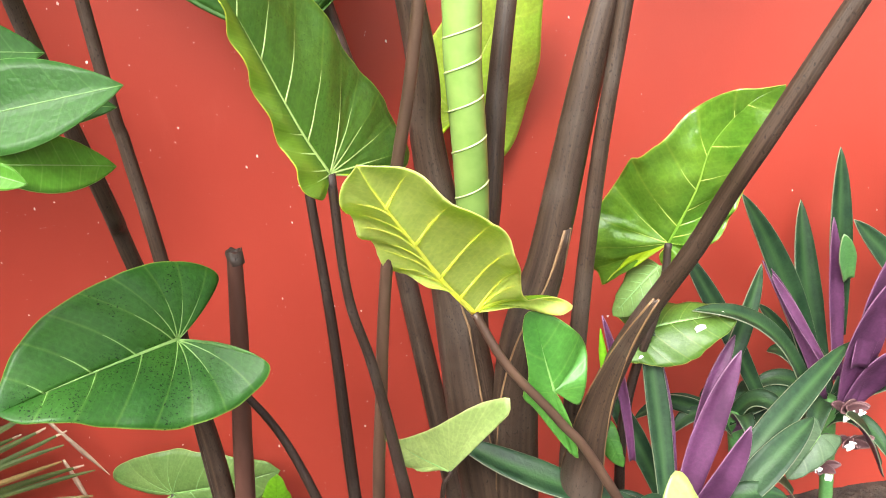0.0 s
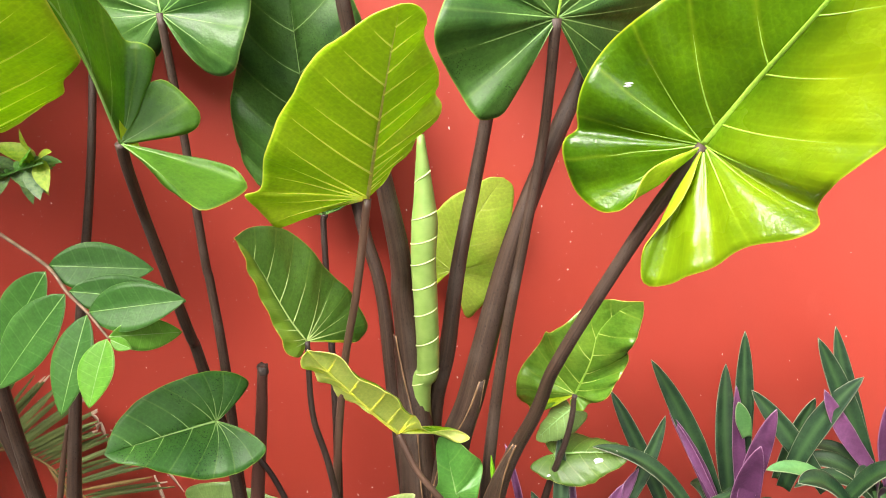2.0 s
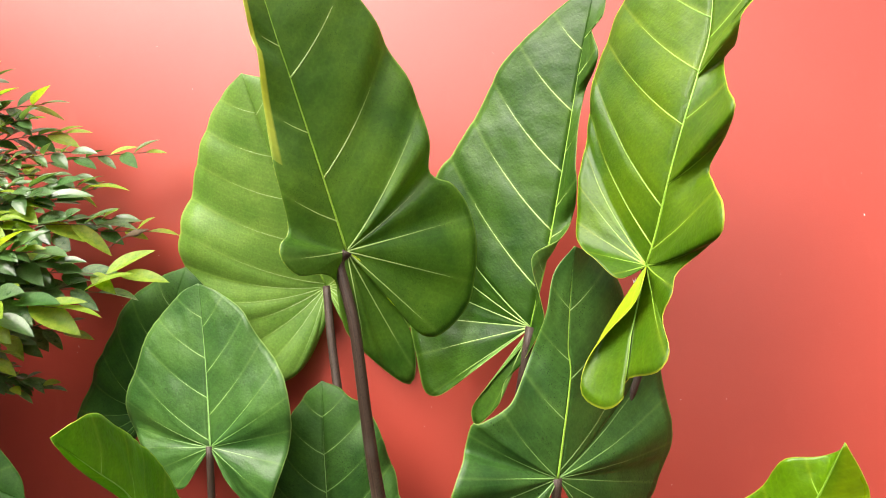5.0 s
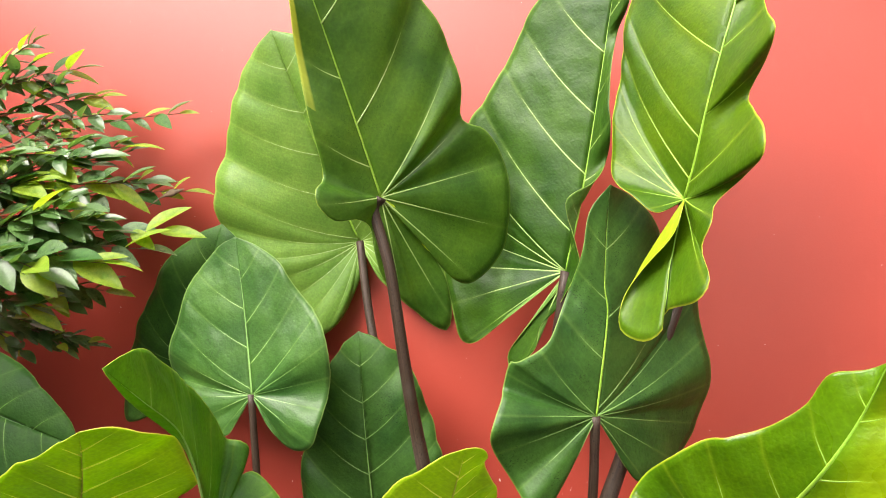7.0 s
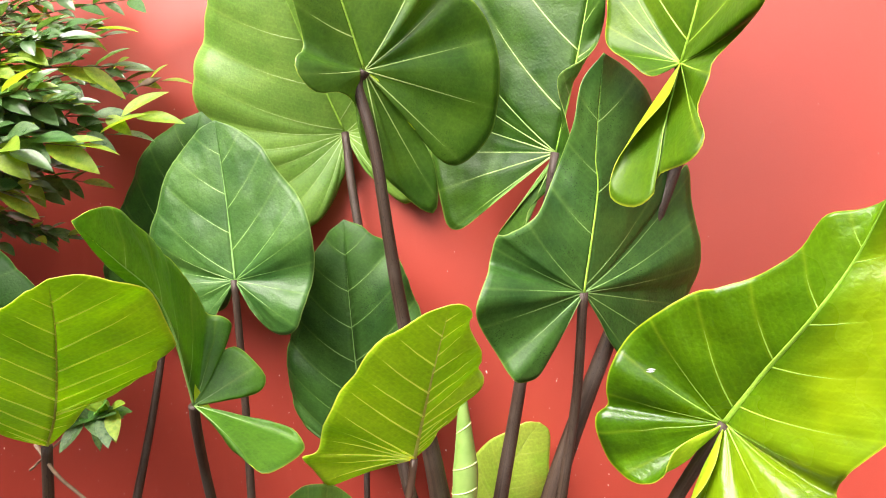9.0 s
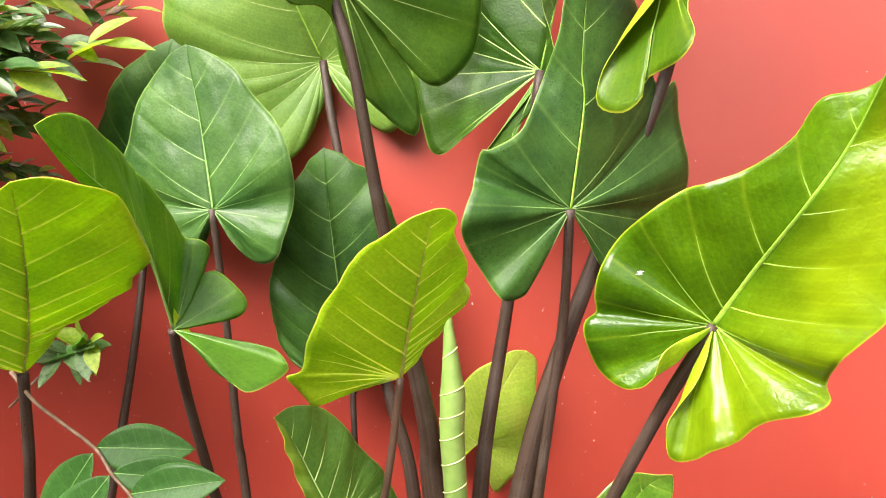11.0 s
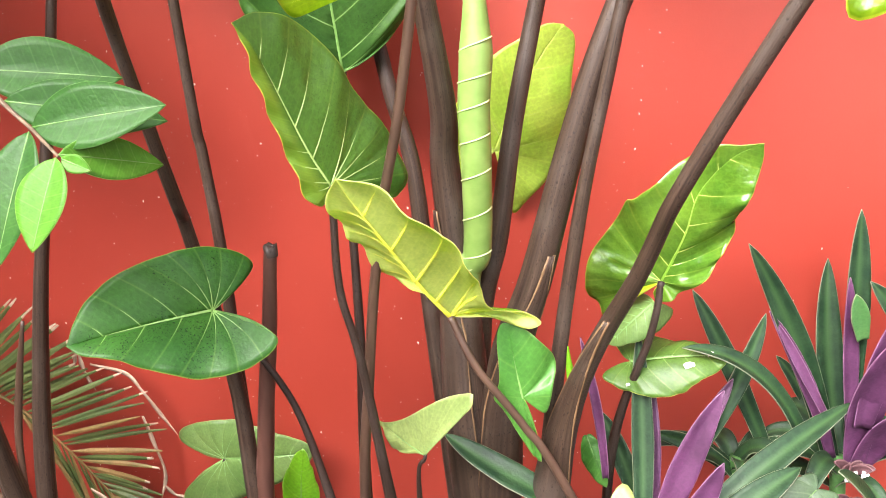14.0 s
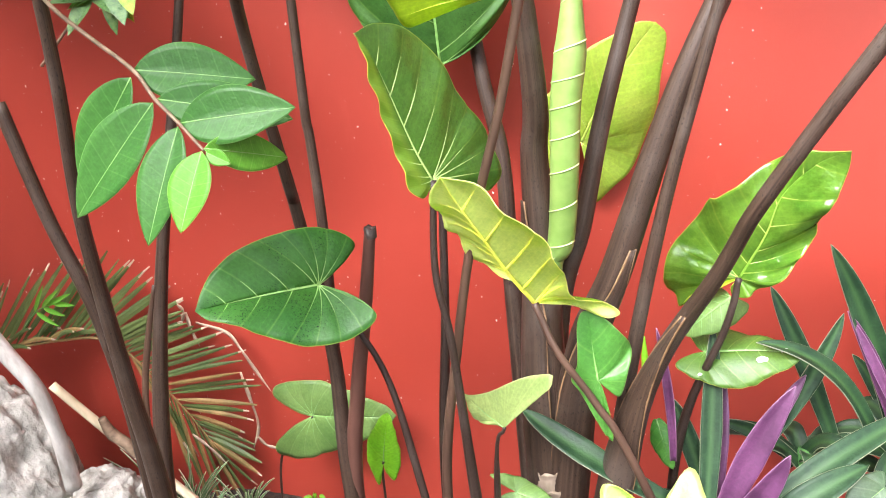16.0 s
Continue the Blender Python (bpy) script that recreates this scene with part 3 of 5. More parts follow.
flecks = random.Random(21)
fv, ff = [], []
for k in range(900):
    low = k % 4 > 0
    cx, cz = (flecks.uniform(-0.5, 1.5), flecks.uniform(0.2, 1.5)) if low else (flecks.uniform(-0.6, 2.6), flecks.uniform(0.15, 2.9))
    r = 0.0006 + 0.0022 * flecks.random() ** 7
    base = len(fv)
    sides = flecks.choice((4, 5, 6))
    for q in range(sides):
        a = 6.283 * q / sides + flecks.uniform(-0.3, 0.3)
        fv.append((cx + r * math.cos(a) * flecks.uniform(0.6, 1.3), -0.0012, cz + r * math.sin(a) * flecks.uniform(0.7, 2.0)))
    fv.append((cx, -0.0022, cz))
    ff += [(base + q, base + (q + 1) % sides, base + sides) for q in range(sides)]
for k in range(7):
    # pale scuff where the paint was scraped
    cx, cz, base = 1.66 + 0.012 * math.cos(k * 2.1), 1.93 + 0.014 * math.sin(k * 1.7), len(fv)
    fv += [(cx - 0.002, -0.0012, cz - 0.006), (cx + 0.002, -0.0012, cz - 0.003), (cx + 0.005 * math.sin(k), -0.0016, cz + 0.007)]
    ff.append((base, base + 1, base + 2))
tagged(new("paint_flecks", mesh_of("paint_flecks", fv, ff, [WHITE], smooth=False)), "tiny whitish chips and specks on the red wall", "paint chips", kind="stuff")

# two walls added out of view to block sky and sun on the left
BLOCKER = plain("blocker_plaster", (0.15, 0.135, 0.115), (0.22, 0.20, 0.17), 3.0, 0.8)
box("wall_blocker_back", (-6, -4.6, -0.4), (0.9, -4.4, 3.5), BLOCKER, "added unseen wall that blocks low sky light from behind", "wall")
box("wall_blocker_side", (-1.20, -4.4, -0.4), (-0.98, 0, 3.5), plain("blocker_grey", (0.06, 0.055, 0.05), (0.11, 0.10, 0.09), 4.0, 0.9), "added unseen dark wall that blocks light from the left", "wall")

gv, gf = [], []
GX = sorted(set([round(-1.5 + 0.06 * i, 3) for i in range(84)] + [-900, -200, -40, -12, -6, -3, 5, 8, 14, 40, 200, 900]))
GY = sorted(set([round(-2.2 + 0.06 * i, 3) for i in range(38)] + [0.3, 6, 40, 200, 900, -3, -5, -9, -20, -60, -200, -900]))
for gx in GX:
    for gy in GY:
        near = max(0.0, 1 - max(abs(gx - 1) / 3, abs(gy + 1) / 1.6))
        gv.append((gx, gy, (0.03 * noise.noise((gx * 4, gy * 4, 0)) + 0.018 * noise.noise((gx * 15, gy * 15, 2)) - 0.005) * min(1, near * 4)))
for i in range(len(GX) - 1):
    for j in range(len(GY) - 1):
        a = i * len(GY) + j
        gf.append((a, a + len(GY), a + len(GY) + 1, a + 1))
tagged(new("ground", mesh_of("ground", gv, gf, [SOIL])), "dark garden soil strewn with bits", "ground", kind="structure")

# ---- elephant ear plants ----
main = thing("elephant_ear_plant", (1.07, -0.42, 0), "large elephant ear plant with brown stalks and arrow leaves", "plant", "elephant ear plants")
middle_plant = thing("elephant_ear_plant", (0.66, -0.46, 0), "elephant ear plant with a sawn-off stalk beside the large one", "plant", "elephant ear plants")
left_plant = thing("elephant_ear_plant", (0.28, -0.55, 0), "elephant ear plant with three leaning brown stalks by the log", "plant", "elephant ear plants")

ear_leaf(main, (0.871, -0.04, 2.018), (0.749, -0.2, 2.569), (0.504, -0.12, 2.126), (1.069, -0.1, 2.215), (0.742, -0.06, 1.785), (1.033, -0.06, 1.82), PALE_TOP, MID_UNDER, label="broad pale green leaf near the wall", veins=14, seed=1, vein=VEIN_TOP, midrib=RIB_GREEN, wave=0.008, sl=(0.6, -0.15, 2.407), ml=[(0.58, -0.08, 1.9)], mr=[(1.151, -0.07, 2.037)])
broad_leaf(main, [(1.075, -0.477, 2.039), (1.057, -0.539, 2.194), (1.038, -0.602, 2.348), (1.022, -0.653, 2.474), (0.985, -0.72, 2.74)], [(0.995, -0.698, 2.494), (0.989, -0.659, 2.424), (0.999, -0.662, 2.391), (0.988, -0.622, 2.307), (0.993, -0.601, 2.189), (0.988, -0.552, 2.087), (0.983, -0.585, 2.054), (0.983, -0.585, 2.025), (1.005, -0.56, 1.993), (1.038, -0.518, 1.995), (1.048, -0.476, 1.98), (1.045, -0.461, 1.927), (1.058, -0.432, 1.863), (1.141, -0.343, 1.763), (1.159, -0.351, 1.855), (1.138, -0.403, 1.942), (1.106, -0.445, 2.003)], [(1.132, -0.609, 2.569), (1.168, -0.566, 2.513), (1.194, -0.534, 2.467), (1.203, -0.495, 2.429), (1.234, -0.476, 2.37), (1.244, -0.452, 2.319), (1.256, -0.443, 2.254), (1.24, -0.397, 2.201), (1.256, -0.398, 2.177), (1.284, -0.376, 2.166), (1.306, -0.327, 2.121), (1.314, -0.322, 2.061), (1.306, -0.308, 2.003), (1.27, -0.284, 1.915), (1.209, -0.327, 1.856), (1.168, -0.362, 1.877), (1.139, -0.405, 1.95), (1.107, -0.446, 2.011)], TOP_DARK, LIME_UNDER, VEIN_TOP, label="tall dark green leaf with pale edge", seed=2, midrib=RIB_GREEN, rib_r=0.003, veins=10, thin=0.6, quilt=0.003, crinkle=0.005)
broad_leaf(main, [(1.406, -0.311, 1.854), (1.471, -0.317, 2.04), (1.527, -0.32, 2.225), (1.576, -0.323, 2.394), (1.617, -0.326, 2.524), (1.627, -0.327, 2.552)], [(1.579, -0.313, 2.55), (1.502, -0.292, 2.51), (1.438, -0.276, 2.466), (1.396, -0.266, 2.432), (1.33, -0.253, 2.334), (1.278, -0.242, 2.269), (1.222, -0.228, 2.221), (1.148, -0.187, 2.069), (1.125, -0.191, 1.916), (1.136, -0.232, 1.81), (1.149, -0.241, 1.742), (1.182, -0.252, 1.727), (1.238, -0.287, 1.754), (1.292, -0.28, 1.799), (1.369, -0.301, 1.837)], [(1.647, -0.335, 2.531), (1.632, -0.354, 2.477), (1.61, -0.328, 2.471), (1.615, -0.365, 2.393), (1.58, -0.328, 2.339), (1.558, -0.347, 2.264), (1.536, -0.36, 2.134), (1.519, -0.329, 2.072), (1.49, -0.354, 2.023), (1.434, -0.349, 2.001), (1.425, -0.338, 1.964), (1.433, -0.345, 1.904), (1.435, -0.339, 1.856), (1.384, -0.309, 1.788), (1.339, -0.298, 1.747), (1.319, -0.296, 1.7), (1.263, -0.282, 1.661), (1.257, -0.277, 1.698), (1.303, -0.287, 1.744), (1.377, -0.305, 1.812)], TOP_MID, MID_UNDER, VEIN_TOP, label="dark green leaf folded along its midrib", seed=3, midrib=RIB_GREEN, rib_r=0.003, veins=14, thin=0.6, quilt=0.0045, crinkle=0.007)
broad_leaf(main, [(1.628, -0.562, 1.935), (1.649, -0.59, 1.988), (1.674, -0.614, 2.061), (1.711, -0.63, 2.155), (1.744, -0.63, 2.231), (1.782, -0.623, 2.333), (1.835, -0.6, 2.63)], [(1.734, -0.495, 2.539), (1.687, -0.48, 2.469), (1.641, -0.462, 2.409), (1.608, -0.453, 2.355), (1.585, -0.461, 2.285), (1.563, -0.47, 2.21), (1.537, -0.491, 2.1), (1.518, -0.511, 2.008), (1.545, -0.556, 1.958), (1.578, -0.584, 1.917)], [(1.879, -0.687, 2.398), (1.839, -0.677, 2.331), (1.804, -0.691, 2.292), (1.802, -0.651, 2.262), (1.786, -0.632, 2.247), (1.775, -0.676, 2.187), (1.768, -0.728, 2.142), (1.756, -0.69, 2.11), (1.732, -0.655, 2.069), (1.728, -0.694, 2.036), (1.725, -0.758, 1.994), (1.716, -0.766, 1.954), (1.699, -0.706, 1.941), (1.661, -0.652, 1.912), (1.646, -0.682, 1.877), (1.632, -0.663, 1.842), (1.631, -0.702, 1.794), (1.609, -0.694, 1.765), (1.567, -0.638, 1.756), (1.551, -0.656, 1.727), (1.522, -0.634, 1.713), (1.493, -0.598, 1.735), (1.508, -0.593, 1.783), (1.552, -0.613, 1.834), (1.593, -0.634, 1.875), (1.612, -0.637, 1.911)], TOP_LIME, LIME_UNDER, RIB_GREEN, label="wavy lime green leaf", seed=4, midrib=RIB_GREEN, veins=13, thin=0.6, rib_r=0.003)
broad_leaf(main, [(1.431, -0.47, 1.579), (1.475, -0.469, 1.75), (1.479, -0.475, 1.814), (1.499, -0.478, 1.924), (1.514, -0.488, 1.992)], [(1.469, -0.496, 1.945), (1.444, -0.499, 1.867), (1.409, -0.488, 1.8), (1.365, -0.521, 1.724), (1.317, -0.552, 1.696), (1.299, -0.551, 1.695), (1.279, -0.536, 1.654), (1.276, -0.555, 1.635), (1.255, -0.58, 1.584), (1.252, -0.556, 1.547), (1.271, -0.519, 1.486), (1.291, -0.524, 1.447), (1.307, -0.515, 1.436), (1.339, -0.499, 1.443), (1.363, -0.492, 1.482), (1.393, -0.484, 1.54)], [(1.547, -0.44, 1.975), (1.585, -0.405, 1.928), (1.601, -0.37, 1.87), (1.619, -0.319, 1.781), (1.652, -0.284, 1.797), (1.658, -0.292, 1.722), (1.661, -0.301, 1.648), (1.655, -0.277, 1.592), (1.638, -0.261, 1.552), (1.607, -0.29, 1.498), (1.551, -0.331, 1.444), (1.497, -0.388, 1.436), (1.471, -0.416, 1.472), (1.452, -0.452, 1.526)], DARK, DARK_UNDER, VEIN_DARK, label="matt dark green arrow leaf", seed=5, midrib=RIB_GREEN, rib_r=0.003, veins=11, quilt=0.0022, crinkle=0.005)
ear_leaf(main, (0.892, -0.2, 1.228), (0.908, -0.228, 1.784), (0.731, -0.22, 1.486), (1.075, -0.2, 1.433), (0.84, -0.2, 1.242), (0.974, -0.2, 1.264), DARK, DARK_UNDER, VEIN_DARK, label="narrow dark green leaf", seed=6, full=0.75, sl=(0.81, -0.23, 1.673), sr=(1.036, -0.22, 1.655), ml=[(0.737, -0.21, 1.337)])
broad_leaf(main, [(1.127, -0.619, 1.343), (1.179, -0.702, 1.446), (1.232, -0.783, 1.548), (1.264, -0.83, 1.606)], [(1.278, -0.824, 1.604), (1.286, -0.801, 1.594), (1.276, -0.764, 1.562), (1.281, -0.724, 1.522), (1.265, -0.685, 1.497), (1.271, -0.68, 1.472), (1.232, -0.65, 1.44), (1.191, -0.635, 1.4), (1.15, -0.629, 1.361)], [(1.225, -0.832, 1.596), (1.178, -0.825, 1.575), (1.134, -0.813, 1.548), (1.087, -0.784, 1.503), (1.032, -0.746, 1.446), (0.992, -0.695, 1.39), (0.965, -0.699, 1.376), (0.971, -0.66, 1.337), (0.983, -0.631, 1.311), (1.024, -0.625, 1.327), (1.078, -0.633, 1.342)], LIME, LIME_UNDER, VEIN_UNDER, label="olive leaf showing its ribbed underside", seed=7, midrib=VEIN_WARM, thin=0.62, veins=15, quilt=0.005, rib_r=0.0036)
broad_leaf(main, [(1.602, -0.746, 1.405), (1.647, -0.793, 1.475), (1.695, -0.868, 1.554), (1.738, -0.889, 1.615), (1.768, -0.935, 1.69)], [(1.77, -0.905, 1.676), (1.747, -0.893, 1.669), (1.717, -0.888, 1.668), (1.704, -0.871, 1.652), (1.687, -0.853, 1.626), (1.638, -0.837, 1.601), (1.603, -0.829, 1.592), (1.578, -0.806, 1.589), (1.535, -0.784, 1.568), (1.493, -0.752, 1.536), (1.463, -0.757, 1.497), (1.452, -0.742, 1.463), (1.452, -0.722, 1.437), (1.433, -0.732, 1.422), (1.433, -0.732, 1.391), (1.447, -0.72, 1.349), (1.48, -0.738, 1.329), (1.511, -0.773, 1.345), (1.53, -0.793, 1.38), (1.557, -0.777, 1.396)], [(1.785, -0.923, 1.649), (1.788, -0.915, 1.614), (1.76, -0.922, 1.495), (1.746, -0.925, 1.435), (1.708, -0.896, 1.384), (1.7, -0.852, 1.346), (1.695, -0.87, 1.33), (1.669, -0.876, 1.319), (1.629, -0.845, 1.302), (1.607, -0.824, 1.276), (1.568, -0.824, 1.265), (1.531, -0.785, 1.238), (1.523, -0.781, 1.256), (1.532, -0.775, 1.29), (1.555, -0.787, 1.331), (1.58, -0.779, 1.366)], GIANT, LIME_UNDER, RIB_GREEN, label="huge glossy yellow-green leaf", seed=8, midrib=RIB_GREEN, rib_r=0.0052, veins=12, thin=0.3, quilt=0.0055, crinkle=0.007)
broad_leaf(main, [(1.137, -0.066, 1.038), (1.182, -0.083, 1.123), (1.246, -0.099, 1.216), (1.287, -0.106, 1.262)], [(1.257, -0.111, 1.266), (1.224, -0.111, 1.252), (1.156, -0.102, 1.223), (1.093, -0.103, 1.159), (1.059, -0.098, 1.123), (1.053, -0.084, 1.068), (1.062, -0.066, 1.004), (1.071, -0.06, 0.985), (1.093, -0.065, 1.012)], [(1.306, -0.097, 1.235), (1.296, -0.09, 1.166), (1.283, -0.06, 1.085), (1.238, -0.016, 0.973), (1.199, -0.03, 0.932), (1.156, -0.025, 0.894), (1.145, -0.046, 0.966)], YELLOWING, LIME_UNDER, VEIN, label="yellowing leaf behind the stalks", seed=9, veins=8)
broad_leaf(main, [(0.982, -0.613, 1.104), (0.967, -0.633, 1.157), (0.948, -0.657, 1.244), (0.938, -0.671, 1.288), (0.927, -0.685, 1.311)], [(0.93, -0.681, 1.3), (0.937, -0.681, 1.265), (0.941, -0.666, 1.209), (0.951, -0.653, 1.146), (0.962, -0.649, 1.1), (0.969, -0.629, 1.083), (0.977, -0.62, 1.088)], [(0.947, -0.659, 1.32), (0.974, -0.624, 1.309), (0.996, -0.596, 1.279), (1.017, -0.569, 1.224), (1.028, -0.545, 1.188), (1.046, -0.532, 1.158), (1.057, -0.517, 1.105), (1.057, -0.517, 1.08), (1.044, -0.533, 1.064), (1.023, -0.561, 1.082), (1, -0.59, 1.095)], GREEN_FOLD, LIME_UNDER, VEIN_TOP, label="green leaf folded towards the wall", seed=10, rib_r=0.0022, thin=0.75, veins=13)
broad_leaf(main, [(1.105, -0.564, 0.896), (1.08, -0.6, 0.953), (1.058, -0.639, 1.018), (1.034, -0.684, 1.091), (1.024, -0.708, 1.131)], [(1.066, -0.703, 1.118), (1.09, -0.709, 1.1), (1.122, -0.705, 1.066), (1.147, -0.693, 1.034), (1.159, -0.657, 0.99), (1.162, -0.604, 0.932), (1.181, -0.561, 0.896), (1.209, -0.539, 0.883), (1.228, -0.527, 0.867), (1.207, -0.538, 0.863), (1.181, -0.535, 0.867), (1.153, -0.55, 0.886)], [(0.999, -0.685, 1.099), (1, -0.638, 1.052), (1.009, -0.605, 1.012), (1.023, -0.58, 0.972), (1.058, -0.569, 0.944), (1.083, -0.576, 0.928)], LIME, PALE_UNDER, VEIN_UNDER, label="rolled pale leaf showing its underside", seed=12, midrib=VEIN_UNDER, veins=12, thin=0.75, rib_r=0.0036, cup=0.12, quilt=0.006)
broad_leaf(main, [(1.418, -0.321, 0.837), (1.453, -0.347, 0.923), (1.472, -0.365, 0.993), (1.513, -0.388, 1.048), (1.554, -0.404, 1.069)], [(1.524, -0.395, 1.068), (1.494, -0.385, 1.069), (1.455, -0.349, 1.046), (1.413, -0.35, 1.014), (1.377, -0.344, 0.987), (1.364, -0.329, 0.978), (1.351, -0.299, 0.944), (1.309, -0.296, 0.89), (1.295, -0.305, 0.852), (1.298, -0.278, 0.807), (1.317, -0.27, 0.785), (1.321, -0.277, 0.76), (1.34, -0.288, 0.79), (1.376, -0.306, 0.829)], [(1.553, -0.399, 1.039), (1.535, -0.404, 0.987), (1.523, -0.374, 0.953), (1.526, -0.35, 0.925), (1.501, -0.355, 0.882), (1.478, -0.361, 0.847), (1.448, -0.327, 0.82), (1.428, -0.338, 0.807), (1.409, -0.311, 0.801), (1.405, -0.313, 0.816)], SHINY, LIME_UNDER, label="shiny puckered green leaf", seed=13, midrib=RIB_GREEN, veins=11, quilt=0.009, crinkle=0.008, rib_r=0.0028)
ear_leaf(main, (1.407, -0.3, 0.791), (1.328, -0.3, 0.716), (1.384, -0.32, 0.732), (1.351, -0.28, 0.76), (1.441, -0.28, 0.765), (1.393, -0.26, 0.793), BACK_PALE, MID_UNDER, VEIN_DARK, label="small drooping leaf", seed=14)
ear_leaf(main, (1.365, -0.3, 0.681), (1.525, -0.32, 0.695), (1.429, -0.26, 0.703), (1.423, -0.36, 0.643), (1.341, -0.25, 0.704), (1.314, -0.33, 0.665), OLIVE_DULL, LIME_UNDER, VEIN_DARK, label="chewed small leaf", seed=15, thin=0.25)
broad_leaf(main, [(1.04, -0.567, 0.674), (0.999, -0.542, 0.688), (0.97, -0.524, 0.702), (0.953, -0.514, 0.707)], [(0.96, -0.519, 0.697), (0.968, -0.525, 0.694), (0.977, -0.531, 0.677), (0.979, -0.534, 0.664), (1.012, -0.552, 0.669)], [(0.973, -0.526, 0.706), (1.011, -0.545, 0.725), (1.071, -0.583, 0.773), (1.123, -0.599, 0.794), (1.129, -0.604, 0.787), (1.123, -0.602, 0.77), (1.087, -0.566, 0.734), (1.065, -0.576, 0.712)], SAGE, SAGE, VEIN_DARK, label="small leaf seen from below", seed=16, rib_r=0.002, veins=6)
broad_leaf(main, [(1.191, -0.537, 0.751), (1.184, -0.531, 0.808), (1.179, -0.525, 0.865)], [(1.169, -0.527, 0.864), (1.162, -0.531, 0.842), (1.161, -0.536, 0.8), (1.159, -0.539, 0.776), (1.15, -0.543, 0.753), (1.164, -0.544, 0.73), (1.19, -0.546, 0.678), (1.211, -0.547, 0.647), (1.207, -0.541, 0.698), (1.198, -0.538, 0.737)], [(1.205, -0.523, 0.852), (1.228, -0.522, 0.828), (1.243, -0.513, 0.796), (1.236, -0.528, 0.764), (1.224, -0.535, 0.722), (1.205, -0.536, 0.737)], FRESH, MID_UNDER, VEIN_DARK, label="fresh green arrow leaf", seed=17, rib_r=0.002, veins=6)
ear_leaf(main, (1.279, -0.35, 0.565), (1.307, -0.38, 0.478), (1.306, -0.36, 0.535), (1.27, -0.36, 0.513), (1.286, -0.35, 0.567), (1.272, -0.35, 0.562), FRESH, MID_UNDER, VEIN_DARK, label="small fresh leaf", seed=18, rib=0.0015, veins=5)
broad_leaf(middle_plant, [(0.702, -0.374, 1.673), (0.692, -0.355, 1.845), (0.681, -0.342, 1.956), (0.673, -0.334, 2.032)], [(0.62, -0.331, 2.011), (0.549, -0.331, 1.943), (0.519, -0.346, 1.868), (0.487, -0.341, 1.795), (0.483, -0.327, 1.739), (0.54, -0.359, 1.668), (0.582, -0.369, 1.61), (0.625, -0.376, 1.591), (0.651, -0.377, 1.605), (0.677, -0.374, 1.653)], [(0.728, -0.342, 2.004), (0.786, -0.352, 1.956), (0.819, -0.352, 1.898), (0.861, -0.371, 1.843), (0.886, -0.388, 1.798), (0.895, -0.386, 1.735), (0.878, -0.373, 1.655), (0.865, -0.397, 1.602), (0.844, -0.409, 1.56), (0.809, -0.397, 1.549), (0.77, -0.382, 1.563), (0.737, -0.384, 1.608), (0.716, -0.378, 1.651)], SHEEN, DARK_UNDER, VEIN_DARK, label="dark blue-green leaf with a satin sheen", seed=20, veins=11, rib_r=0.0028, crinkle=0.006, quilt=0.003)
broad_leaf(middle_plant, [(0.757, -0.66, 1.467), (0.768, -0.69, 1.522), (0.789, -0.74, 1.598), (0.804, -0.8, 1.665), (0.803, -0.88, 1.721), (0.803, -0.955, 1.773)], [(0.801, -0.94, 1.757), (0.782, -0.86, 1.704), (0.789, -0.77, 1.645), (0.771, -0.72, 1.596), (0.754, -0.68, 1.546), (0.76, -0.66, 1.506), (0.773, -0.645, 1.471), (0.798, -0.66, 1.429), (0.843, -0.7, 1.405), (0.894, -0.74, 1.388), (0.926, -0.75, 1.373), (0.949, -0.72, 1.375), (0.956, -0.67, 1.384), (0.931, -0.66, 1.413), (0.882, -0.65, 1.425), (0.828, -0.65, 1.433)], [(0.816, -0.93, 1.788), (0.805, -0.86, 1.794), (0.794, -0.8, 1.762), (0.774, -0.72, 1.73), (0.771, -0.66, 1.685), (0.77, -0.62, 1.625), (0.799, -0.61, 1.613), (0.814, -0.6, 1.597), (0.806, -0.6, 1.576), (0.793, -0.62, 1.549), (0.815, -0.6, 1.555), (0.85, -0.6, 1.524), (0.866, -0.6, 1.496), (0.856, -0.61, 1.471), (0.815, -0.62, 1.465), (0.784, -0.64, 1.469)], FOLDED, LIME_UNDER, VEIN_DARK, label="twisted dark green leaf", seed=21, veins=9, rib_r=0.0026, crinkle=0.006)
ear_leaf(middle_plant, (0.75, -0.564, 0.924), (0.602, -0.69, 0.933), (0.752, -0.66, 0.864), (0.709, -0.56, 1.018), (0.861, -0.6, 0.887), (0.795, -0.5, 0.971), HEART, DARK_UNDER, VEIN_DARK, label="low glossy heart-shaped leaf", seed=22, full=0.75, wave=0.004, frill=0.006, thin=0.36, sl=(0.667, -0.69, 0.91), sr=(0.644, -0.62, 1.004), ml=[(0.816, -0.63, 0.858)], mr=[(0.764, -0.52, 1.007)], il=(0.805, -0.58, 0.913), ir=(0.771, -0.53, 0.942))
ear_leaf(middle_plant, (0.422, -0.12, 0.368), (0.655, -0.12, 0.384), (0.447, -0.1, 0.461), (0.393, -0.14, 0.251), (0.303, -0.1, 0.418), (0.304, -0.14, 0.281), BACK_PALE, MID_UNDER, VEIN_DARK, label="small leaf close to the wall", seed=23, ml=[(0.348, -0.1, 0.453)], mr=[(0.324, -0.14, 0.251)], il=(0.362, -0.11, 0.373), ir=(0.359, -0.13, 0.336))
